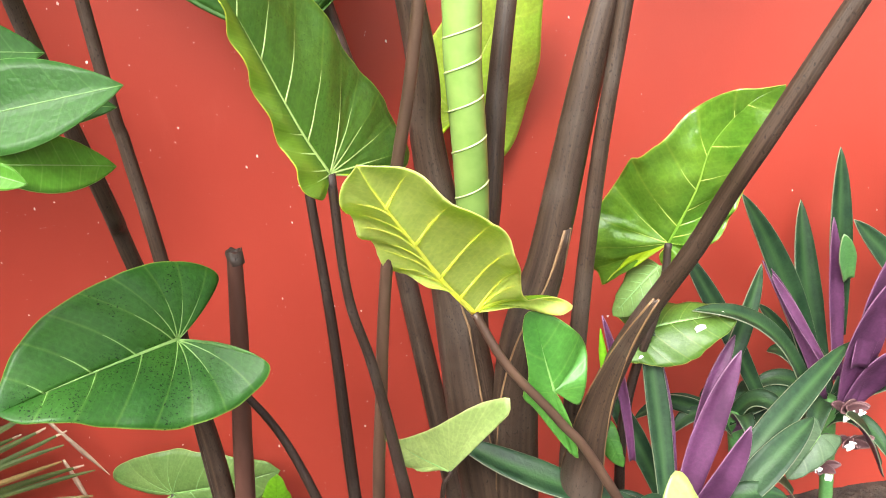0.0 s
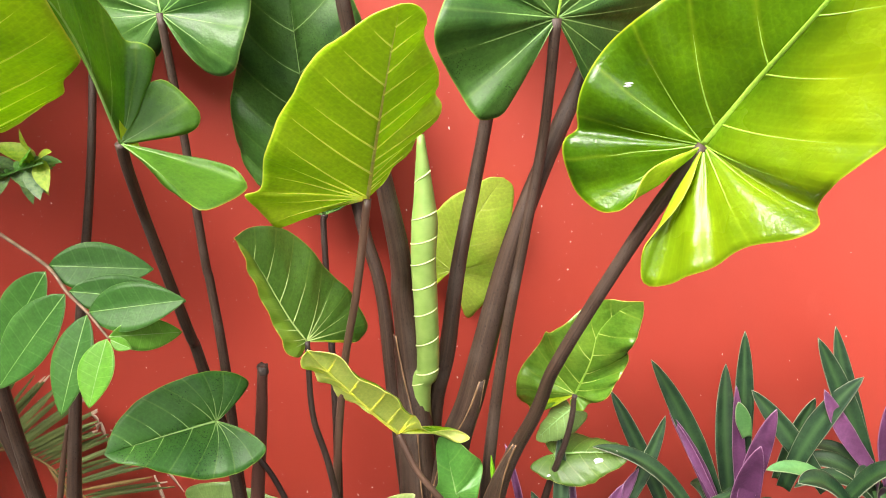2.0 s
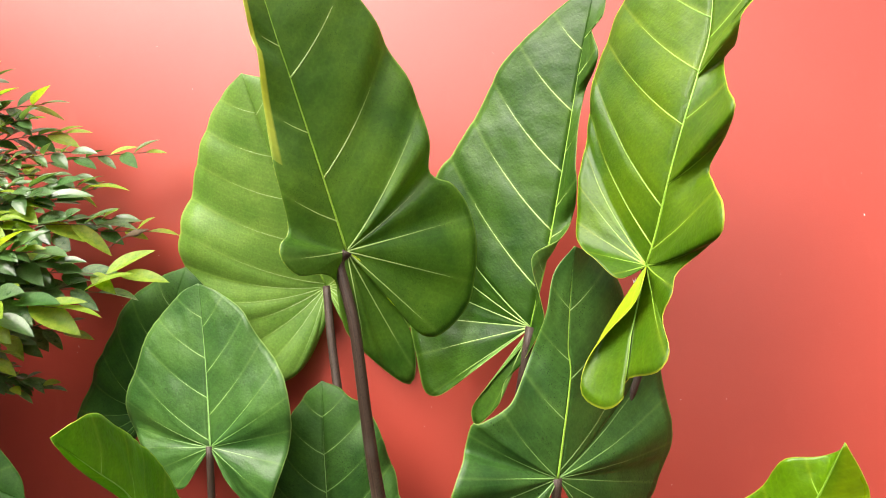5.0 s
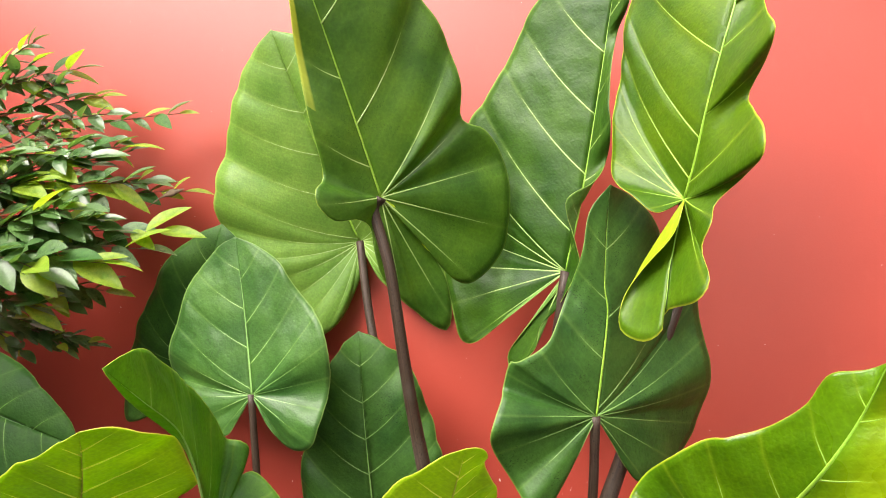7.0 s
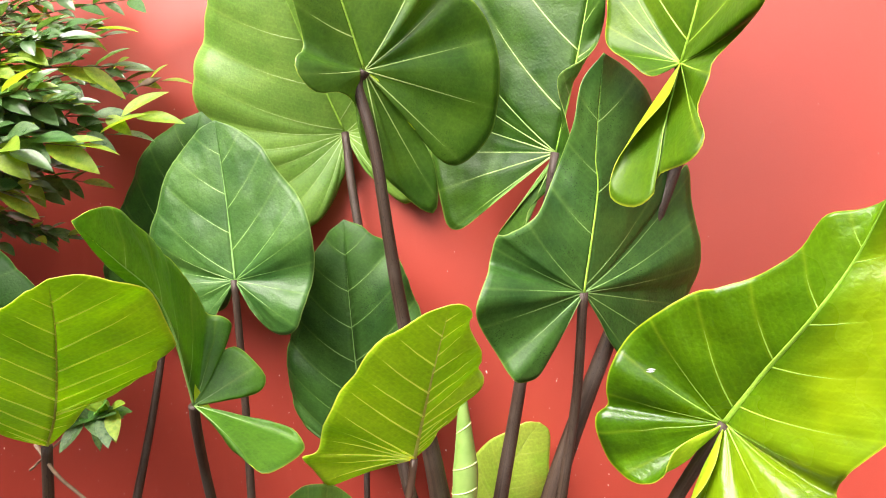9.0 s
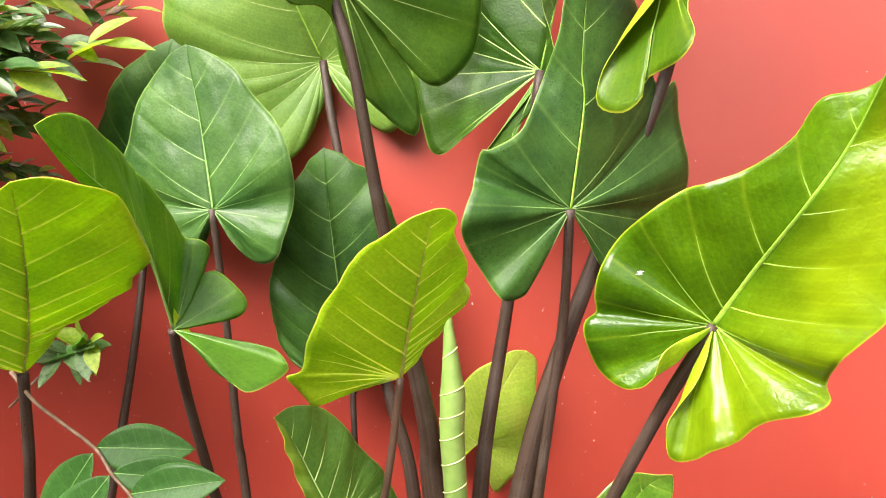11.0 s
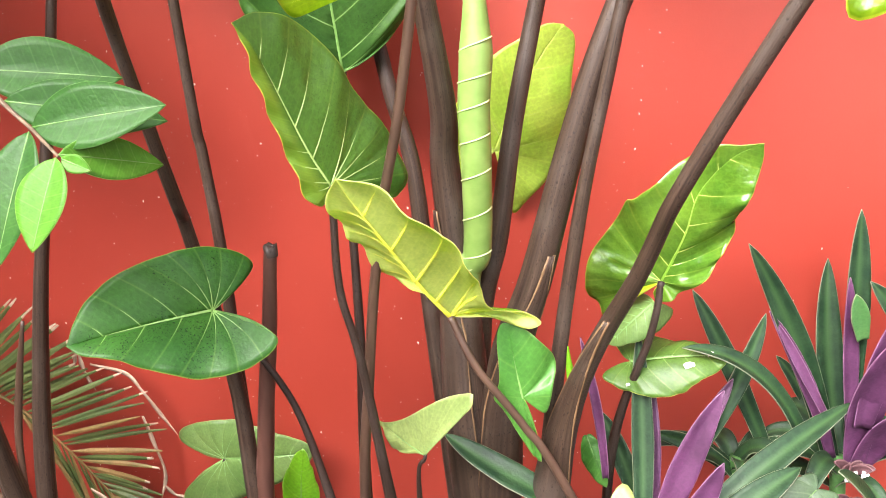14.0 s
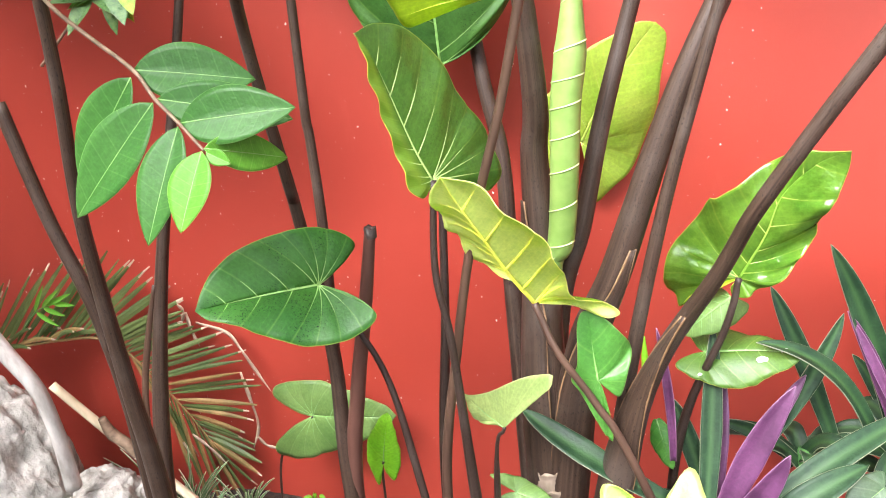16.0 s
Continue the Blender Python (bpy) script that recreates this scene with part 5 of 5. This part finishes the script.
rosette(strap_a, (1.385, -0.42, 0.366), 5, 1, 0.2)
rosette(strap_b, (1.565, -0.2, 0.395), 7, 2, 0.22)
rosette(strap_c, (1.75, -0.19, 0.385), 9, 3, 0.24)
rosette(strap_d, (2.056, -0.2, 0.503), 9, 4, 0.24)

BRACT = leaf_material("bract_purple_brown", (0.05, 0.025, 0.03), (0.12, 0.055, 0.06), (0.2, 0.1, 0.1), 0.5, 0.1, 0.0, 0.0)
rnd = random.Random(12)
for bx, by, bz in ((1.746, -0.27, 0.356), (1.681, -0.28, 0.323), (1.753, -0.24, 0.409)):
    for k in range(7):
        a = 6.283 * k / 7 + rnd.uniform(-0.3, 0.3)
        tip = V((bx, by, bz)) + V((0.035 * math.cos(a), -0.02 + 0.02 * math.sin(a), 0.030 * rnd.uniform(0.3, 1.0)))
        strap_leaf(strap_c, (bx, by, bz), tip, 0.02, BRACT, BRACT, (0, 0, 0.004), (0, -1, 0.6), 0.5)
    for k in range(3):
        c = V((bx + rnd.uniform(-0.02, 0.02), by - 0.03, bz + rnd.uniform(0.0, 0.03)))
        for q in range(3):
            ob = part("petal", oval_mesh(0.009, 0.008, WHITE, 0.3, 0.2, 4, 2), strap_c)
            ob.matrix_world = aim(c, c + V((math.cos(2.1 * q + k), -0.4, math.sin(2.1 * q + k))), (0, -1, 0.2))


# ---- near spray of pinnate leaves ----
spray = thing("leaf_spray", (0.535, -0.76, 1.413), "bare grey twig with fresh green oval leaflets", "branch")
tube("twig", [(0.505, -0.74, 1.437), (0.542, -0.742, 1.385), (0.578, -0.735, 1.346), (0.635, -0.735, 1.297), (0.67, -0.75, 1.259), (0.706, -0.762, 1.228), (0.753, -0.79, 1.197)],
     [0.0035, 0.003, 0.003, 0.0026, 0.0018], TWIG, spray, sides=8)


def leaflet(at, to, width, mat, face=(0.1, -1, 0.45), droop=0.06):
    at, to = V(at), V(to)
    me = oval_mesh((to - at).length, width, mat, 0.22, droop, 18, 8, 0.85)
    ob = part("leaflet", me, spray)
    ob.matrix_world = aim(at, to, face)
    skin = ob.modifiers.new("thickness", "SOLIDIFY")
    skin.thickness, skin.offset = 0.0008, 0.0
    rib_line = [V((0, (to - at).length * k / 12, 0.0004 - droop * (to - at).length * (k / 12) ** 2)) for k in range(13)]
    d = tube_data(rib_line, [0.0009 * (1 - 0.7 * k / 12) for k in range(13)], 5)
    rib = part("midrib", mesh_of("midrib", d[0], d[1], [VEIN_DARK]), ob)
    rib.matrix_parent_inverse.identity()


leaflet((0.632, -0.73, 1.297), (0.781, -0.69, 1.271), 0.078, SPRAY)
leaflet((0.671, -0.747, 1.259), (0.831, -0.7, 1.217), 0.066, SPRAY)
leaflet((0.706, -0.76, 1.228), (0.861, -0.75, 1.238), 0.074, SPRAY)
leaflet((0.754, -0.79, 1.199), (0.818, -0.7, 1.166), 0.05, FRESH_PALE)
leaflet((0.625, -0.73, 1.288), (0.515, -0.76, 1.156), 0.08, SPRAY)
leaflet((0.663, -0.747, 1.255), (0.534, -0.8, 1.121), 0.084, SPRAY)
leaflet((0.702, -0.76, 1.224), (0.665, -0.83, 1.09), 0.064, SPRAY)
leaflet((0.75, -0.79, 1.196), (0.728, -0.84, 1.109), 0.056, FRESH_PALE)
leaflet((0.756, -0.79, 1.194), (0.786, -0.79, 1.179), 0.02, FRESH_PALE)

# ---- shrub against the wall ----
shrub = thing("shrub", (-0.5, -0.3, 0.0), "leafy shrub with small pinnate leaves against the red wall", "shrub")
SHRUB_SHAPES = [oval_mesh(1.0, w, m, 0.3, 0.18, 8, 4, 0.82) for m, w in ((SHRUB, 0.44), (SHRUB, 0.52), (SHRUB, 0.40), (SPRAY, 0.46), (SHRUB_YELLOW, 0.38))]


def twig_with_leaves(owner, start, end, sag, count, size, rnd, bulk=None, young=0.12, first=0.1):
    """Arching twig with leaves in two rows; the last ones are young and yellow-green. bulk collects leaves to be joined."""
    start, end = V(start), V(end)
    line = [start.lerp(end, k / 10) + V((0, 0, sag * 4 * (k / 10) * (1 - k / 10))) for k in range(11)]
    d = tube_data(line, [0.0032 * (1 - 0.72 * k / 10) for k in range(11)], 6)
    part("twig", mesh_of("twig", d[0], d[1], [TWIG]), owner)
    along = (end - start).normalized()
    for k in range(count):
        s = first + (1 - first) * (k + 0.5) / count
        at = start.lerp(end, s) + V((0, 0, sag * 4 * s * (1 - s)))
        side = 1 if k % 2 else -1
        way = along * rnd.uniform(0.7, 1.2) + V((rnd.uniform(-0.15, 0.2), rnd.uniform(-0.75, 0.25), 0.45 * side - 0.15 + rnd.uniform(-0.3, 0.25)))
        if k == count - 1:
            way = along + V((0, 0, -0.1))
        z = size * rnd.uniform(0.75, 1.3)
        if at.y + way.normalized().y * z > -0.01:
            way.y = -abs(way.y)
        m = aim(at, at + way, (rnd.uniform(-0.5, 0.5), -0.7 + rnd.uniform(-0.6, 0.5), 1)) @ Matrix.Diagonal((z * rnd.uniform(0.8, 1.15), z, z, 1))
        new_leaf = k > count - 4 or rnd.random() < young
        if bulk is not None:
            bulk.append((m, 1 if rnd.random() < young else 0))
            continue
        ob = new("leaflet", SHRUB_SHAPES[4] if new_leaf and rnd.random() < 0.6 else rnd.choice(SHRUB_SHAPES[:4]))
        ob.parent = owner
        ob.matrix_parent_inverse = owner.matrix_world.inverted()
        ob.matrix_world = m


rnd = random.Random(5)
bulk = []
tube("stem", [(-0.5, -0.3, -0.02), (-0.47, -0.31, 0.9), (-0.45, -0.3, 1.7), (-0.42, -0.3, 2.5)], [0.022, 0.018, 0.014, 0.008], TWIG, shrub, "brown woody stem")
TIPS = (((0.15, -0.16, 2.601), 0.08), ((0.205, -0.14, 2.515), 0.075), ((0.091, -0.1, 2.487), 0.06), ((0.438, -0.12, 2.43), 0.07), ((0.364, -0.26, 2.316), 0.085), ((0.42, -0.1, 2.216), 0.075),
        ((0.416, -0.3, 2.206), 0.095), ((0.472, -0.3, 2.075), 0.10), ((0.425, -0.32, 2.039), 0.10), ((0.396, -0.42, 2.003), 0.105), ((0.244, -0.22, 1.961), 0.08), ((0.103, -0.2, 1.853), 0.075),
        ((0.174, -0.18, 1.829), 0.05), ((0.202, -0.38, 1.924), 0.085), ((0.261, -0.34, 2.136), 0.10), ((0.172, -0.36, 2.224), 0.10))
for tip, size in TIPS:
    tip = V(tip)
    start = V((-0.42, tip.y - 0.10, tip.z + 0.3 * (2.2 - tip.z) - 0.02))
    twig_with_leaves(shrub, start, tip, 0.04, 15, size, rnd, None, 0.12, 0.42)
    # forks further back
    for k in range(2):
        s = rnd.uniform(0.35, 0.6)
        fork = start.lerp(tip, s) + V((0, 0, 0.16 * s * (1 - s)))
        turn = (tip - start).normalized() + V((0, rnd.uniform(-0.3, 0.1), rnd.uniform(-0.4, 0.3)))
        twig_with_leaves(shrub, fork, fork + turn.normalized() * (tip - start).length * (1 - s) * 0.75, 0.02, 11, size * 0.9, rnd, bulk)
# boughs added out of view, reaching out from the wall to shade it
for k in range(26):
    y = rnd.uniform(-0.75, -0.25)
    end = V((-0.33 - 0.95 * y - 0.22 + rnd.uniform(-0.25, -0.05), y, rnd.uniform(1.85, 2.55)))
    start = V((-0.45, -0.3 + 0.3 * (y + 0.3), end.z + rnd.uniform(-0.2, 0.1)))
    twig_with_leaves(shrub, start, end, 0.05, 18, 0.10, rnd, bulk, 0.08)
leaf_v, leaf_f, leaf_uv, leaf_m = [], [], [], []
pattern = SHRUB_SHAPES[0]
pat_v = [v.co.copy() for v in pattern.vertices]
pat_f = [tuple(q.vertices) for q in pattern.polygons]
for m, tone in bulk:
    base = len(leaf_v)
    leaf_v += [m @ q for q in pat_v]
    leaf_uv += [(q.y * 7 + abs(q.x) * 3, min(1.0, abs(q.x) * 5.5)) for q in pat_v]
    leaf_f += [tuple(base + i for i in q) for q in pat_f]
    leaf_m += [tone] * len(pat_f)
mass = part("foliage", mesh_of("foliage", leaf_v, leaf_f, [SHRUB, SHRUB_YELLOW], leaf_uv, leaf_m), shrub, "dense inner and out-of-view leaves of the shrub")
tagged(mass, "dense inner and out-of-view leaves of the shrub", kind="stuff")

tube("dry_leaf", [(0.289, -0.12, 2.183), (0.344, -0.12, 2.209), (0.38, -0.12, 2.217), (0.417, -0.12, 2.221)], [0.0015, 0.002, 0.011, 0.001], TWIG, shrub, "curled dry brown leaf", 8, None, 0.35)

# ---- small leafy clump ----
clump = thing("leaf_clump", (0.266, -0.45, 1.333), "small clump of dark glossy leaves on a twig", "branch")
CLUMP_SHAPES = [oval_mesh(1.0, 0.46, m, 0.3, 0.12, 6, 4, 0.8) for m in (SHRUB, SHRUB, FRESH, SHRUB_YELLOW)]
tube("twig", [(0.196, -0.44, 1.311), (0.318, -0.45, 1.39), (0.429, -0.46, 1.436)], [0.003, 0.002, 0.0015], TWIG, clump, sides=6)
rnd = random.Random(9)
for k in range(24):
    at = V((0.349, -0.45, 1.411)).lerp(V((0.436, -0.46, 1.435)), k / 23)
    a = rnd.uniform(0, 6.28)
    ob = new("leaflet", CLUMP_SHAPES[3] if k > 17 else rnd.choice(CLUMP_SHAPES[:3]))
    ob.parent = clump
    ob.matrix_parent_inverse = clump.matrix_world.inverted()
    z = rnd.uniform(0.06, 0.085)
    ob.matrix_world = aim(at, at + V((math.cos(a) + 0.3, rnd.uniform(-0.7, 0.1), 0.8 * math.sin(a) - 0.1)), (rnd.uniform(-0.3, 0.3), -0.8, 1)) @ Matrix.Diagonal((z, z, z, 1))

# ---- palm frond by the wall ----
palm = thing("palm_frond", (-0.745, -0.1, 0.473), "drooping palm frond with dry brown leaflet tips", "palm")
rachis = spline([(-0.727, -0.16, 0.506), (-0.528, -0.15, 0.545), (-0.333, -0.13, 0.571), (-0.2, -0.12, 0.576), (-0.133, -0.1, 0.522), (-0.065, -0.085, 0.42), (-0.001, -0.075, 0.31), (0.061, -0.07, 0.194)], 80)
v, f, u = tube_data(rachis, [0.0060 * (1 - 0.7 * i / 79) for i in range(80)], 8)
part("rachis", mesh_of("rachis", v, f, [PALM_RED], u), palm)
rnd = random.Random(3)


def palm_leaflet(at, tip, width, mat, face=(0, -1, 0.25), sag=0.04, dry=0.12):
    """Flat strip with a keel, of even width, its end dry and blunt."""
    n, verts, faces, uvs = 12, [], [], []
    at, tip = V(at), V(tip)
    length = (tip - at).length
    way = (tip - at).normalized()
    side = way.cross(V(face)).normalized()
    up = side.cross(way)
    for i in range(n + 1):
        s = i / n
        p = at.lerp(tip, s) + V((0, 0, sag * length * 4 * s * (1 - s)))
        p.y = min(p.y, -0.012)
        half = width / 2 * min(1.0, 0.22 + 3.2 * s) * (1.0 if s < 0.6 else 1.0 - 0.72 * ((s - 0.6) / 0.4) ** 1.5)
        for x in (-1, 0, 1):
            verts.append(p + side * half * x - up * abs(x) * half * 0.22)
            uvs.append((0.5, abs(x) * 0.9))
        if i:
            a = (i - 1) * 3
            faces += [(a, a + 1, a + 4, a + 3), (a + 1, a + 2, a + 5, a + 4)]
    cut = [1 if (i // 2) >= n * (1 - dry) else 0 for i in range(len(faces))]
    ob = part("leaflet", mesh_of("leaflet", verts, faces, [mat, DRY], uvs, cut, False), palm)
    skin = ob.modifiers.new("thickness", "SOLIDIFY")
    skin.thickness, skin.offset = 0.0004, 0.0


# outer side: fanning from upright to level; the tips follow one sweep
sweep = spline([(-0.468, -0.1, 0.727), (-0.284, -0.08, 0.792), (-0.102, -0.07, 0.826), (-0.009, -0.06, 0.767), (0.08, -0.05, 0.692), (0.074, -0.05, 0.597), (0.191, -0.05, 0.542), (0.241, -0.05, 0.419), (0.19, -0.05, 0.267), (0.208, -0.05, 0.125)], 60)
for k in range(44):
    s = k / 43
    at, tip = rachis[int(4 + s * 72)], sweep[int(s * 59)] + V((rnd.uniform(-0.022, 0.012), rnd.uniform(-0.05, 0.0), rnd.uniform(-0.02, 0.012)))
    palm_leaflet(at, tip, rnd.uniform(0.011, 0.018), PALM if k < 32 or rnd.random() < 0.5 else PALM_RED, (rnd.uniform(-0.2, 0.2), -1, rnd.uniform(0.0, 0.5)), rnd.uniform(-0.01, 0.025), rnd.choice((0.0, 0.09, 0.16)))
# inner side, hanging
hang = spline([(-0.049, -0.06, 0.294), (-0.026, -0.06, 0.179), (-0.024, -0.06, 0.055), (0.025, -0.06, 0.013), (0.095, -0.05, 0.024), (0.167, -0.05, 0.048)], 40)
for k in range(18):
    s = k / 17
    at, tip = rachis[int(46 + s * 32)], hang[int(s * 39)] + V((rnd.uniform(-0.02, 0.02), rnd.uniform(-0.04, 0.0), rnd.uniform(-0.03, 0.03)))
    palm_leaflet(at, tip, rnd.uniform(0.009, 0.013), PALM if k % 3 else PALM_RED, (0.2, -1, 0.2), -0.05, rnd.choice((0.0, 0.2)))
# low leaflets of the left half, lying along the stalk
for k in range(12):
    at = rachis[2 + 2 * k]
    palm_leaflet(at, at + V((rnd.uniform(0.10, 0.19), rnd.uniform(-0.06, 0.02), rnd.uniform(0.02, 0.09))), 0.013, PALM_RED if k % 3 == 0 else PALM, (0, -1, 0.6), 0.08, 0.09)
for line in ([(0.028, -0.05, 0.65), (0.051, -0.06, 0.635), (0.026, -0.05, 0.59)], [(0.05, -0.05, 0.625), (0.062, -0.06, 0.579), (0.068, -0.05, 0.524)],
             [(0.074, -0.05, 0.597), (0.165, -0.05, 0.568), (0.205, -0.06, 0.523), (0.228, -0.05, 0.458), (0.263, -0.05, 0.39)],
             [(0.187, -0.06, 0.453), (0.198, -0.06, 0.374), (0.198, -0.05, 0.276), (0.166, -0.05, 0.198)], [(0.197, -0.06, 0.246), (0.211, -0.05, 0.212), (0.25, -0.05, 0.205)],
             [(-0.002, -0.085, 0.257), (0.052, -0.09, 0.217), (0.084, -0.08, 0.161)]):
    tube("dry_strip", line, [0.003, 0.0065, 0.0035, 0.006, 0.001], DRY, palm, "curled dry brown leaflet", 5, None, 0.3)

sprig = thing("leaf_sprig", (-0.405, -0.14, 0.65), "bright green sprig of narrow leaves by the palm frond", "plant")
stem_at = [V((-0.475, -0.13, 0.573)), V((-0.372, -0.14, 0.659)), V((-0.296, -0.14, 0.694))]
tube("stem", stem_at, [0.0025, 0.002, 0.001], STRAP_LIGHT, sprig, "", 6)
for a, b in (((-0.37, -0.14, 0.662), (-0.305, -0.15, 0.748)), ((-0.341, -0.14, 0.677), (-0.245, -0.16, 0.741)), ((-0.324, -0.14, 0.682), (-0.212, -0.16, 0.728)), ((-0.301, -0.14, 0.691), (-0.208, -0.16, 0.694)),
             ((-0.335, -0.14, 0.677), (-0.239, -0.17, 0.667)), ((-0.366, -0.14, 0.664), (-0.272, -0.17, 0.636))):
    palm_leaflet_mesh = oval_mesh((V(b) - V(a)).length, 0.014, FRESH_PALE, 0.3, 0.05, 8, 4)
    ob = part("leaflet", palm_leaflet_mesh, sprig)
    ob.matrix_world = aim(a, b, (0, -1, 0.4))

# ---- stump, log and sticks ----
def rock(name, centre, size, seed, mat, label, category, rough=0.25):
    bm = bmesh.new()
    bmesh.ops.create_icosphere(bm, subdivisions=6, radius=1.0)
    for q in bm.verts:
        n1 = noise.fractal(q.co * 1.6 + V((seed, 0, 0)), 1.0, 2.0, 5)
        n2 = noise.fractal(q.co * 7 + V((seed, 3, 0)), 0.7, 2.2, 4)
        q.co = V((q.co.x * size[0], q.co.y * size[1], q.co.z * size[2])) * (1 + rough * n1 + 0.045 * n2)
    me = bpy.data.meshes.new(name)
    bm.to_mesh(me)
    bm.free()
    me.materials.append(mat)
    me.polygons.foreach_set("use_smooth", [True] * len(me.polygons))
    ob = new(name, me)
    ob.location = centre
    return tagged(ob, label, category)


base_l = V((-0.253, -0.42, 0.313))
rock("tree_stump", (base_l.x - 0.07, -0.42, 0.23), (0.21, 0.17, 0.40), 2.0, STONE, "weathered grey stump with cracked bark", "stump", 0.2)
rock("stone", (-0.02, -0.4, 0.225), (0.125, 0.10, 0.125), 5.0, STONE, "rough grey stone resting against the stump", "stone", 0.22)
branch = thing("dead_branch", (-0.033, -0.46, 0.382), "bare whitish dead branch leaning on the stump", "branch")
tube("limb", [(-0.099, -0.5, 0.822), (-0.056, -0.5, 0.736), (-0.016, -0.49, 0.643), (-0.014, -0.48, 0.521), (-0.03, -0.47, 0.371)], [0.015, 0.018, 0.017, 0.016, 0.019], BARK, branch)
stick = thing("broken_stick", (0.02, -0.38, 0.459), "broken peeled stick with a dark knot", "stick")
tube("limb", [(-0.08, -0.4, 0.6), (0.012, -0.37, 0.458), (0.111, -0.34, 0.314), (0.166, -0.32, 0.231)], [0.0105, 0.011, 0.0115, 0.011], WOOD, stick)
tube("knot", [(0.014, -0.38, 0.503), (0.025, -0.375, 0.457), (0.055, -0.37, 0.428), (0.07, -0.365, 0.393)], [0.009, 0.0145, 0.0135, 0.0115], TWIG, stick)

# ---- variegated grass tufts and weeds ----
VARI = leaf_material("variegated_blade", (0.10, 0.20, 0.08), (0.16, 0.28, 0.12), (0.75, 0.78, 0.62), 0.5, 0.2, 0.0, 0.0)


def tuft(at, count, length, seed, mat, label, width=0.006, name="grass_tuft"):
    rnd = random.Random(seed)
    owner = thing(name, at, label, "grass", "grass tufts")
    for k in range(count):
        a, lean = rnd.uniform(0, 6.28), rnd.uniform(0.15, 0.9)
        base = V(at) + V((rnd.uniform(-0.02, 0.02), rnd.uniform(-0.02, 0.02), 0))
        tip = base + V((math.cos(a) * lean, -abs(math.sin(a)) * lean * 0.7, 1.0)) * length * rnd.uniform(0.6, 1.1)
        tip.y = min(tip.y, -0.02)
        strap_leaf(owner, base, tip, width, mat, mat, (0, 0, 0.02), (math.cos(a) * 0.3, -1, 0.5), 0.3)


tuft((-0.02, -0.16, -0.012), 30, 0.27, 1, VARI, "white-edged grass tuft at the foot of the wall")
tuft((0.06, -0.2, 0.005), 22, 0.22, 2, VARI, "white-edged grass tuft beside the stalks")
tuft((0.14, -0.12, -0.001), 14, 0.16, 3, VARI, "small white-edged grass tuft")

rnd = random.Random(31)
for at in ((0.254, -0.06, 0.044), (0.333, -0.05, 0.046), (0.394, -0.06, 0.046), (0.494, -0.05, 0.039), (0.595, -0.06, 0.057)):
    weed = thing("weed", (at[0], at[1], 0.0), "tiny green weed at the foot of the wall", "weed", "weeds")
    for k in range(7):
        a = rnd.uniform(0, 6.28)
        z = at[2] + rnd.uniform(-0.04, 0.03)
        base = V((at[0], at[1], 0.0))
        top = V((at[0] + rnd.uniform(-0.03, 0.03), at[1] - rnd.uniform(0, 0.03), max(0.03, z)))
        tube("stem", [base, base.lerp(top, 0.6) + V((0.004, 0, 0)), top], [0.0012, 0.001, 0.0006], STRAP_LIGHT, weed, "", 5)
        ob = part("leaf", oval_mesh(0.035 * rnd.uniform(0.6, 1.1), 0.012, SPRIG, 0.3, 0.15, 6, 4), weed)
        ob.matrix_world = aim(top, top + V((math.cos(a), -0.4, 0.5 * math.sin(a))), (0, -0.6, 1))
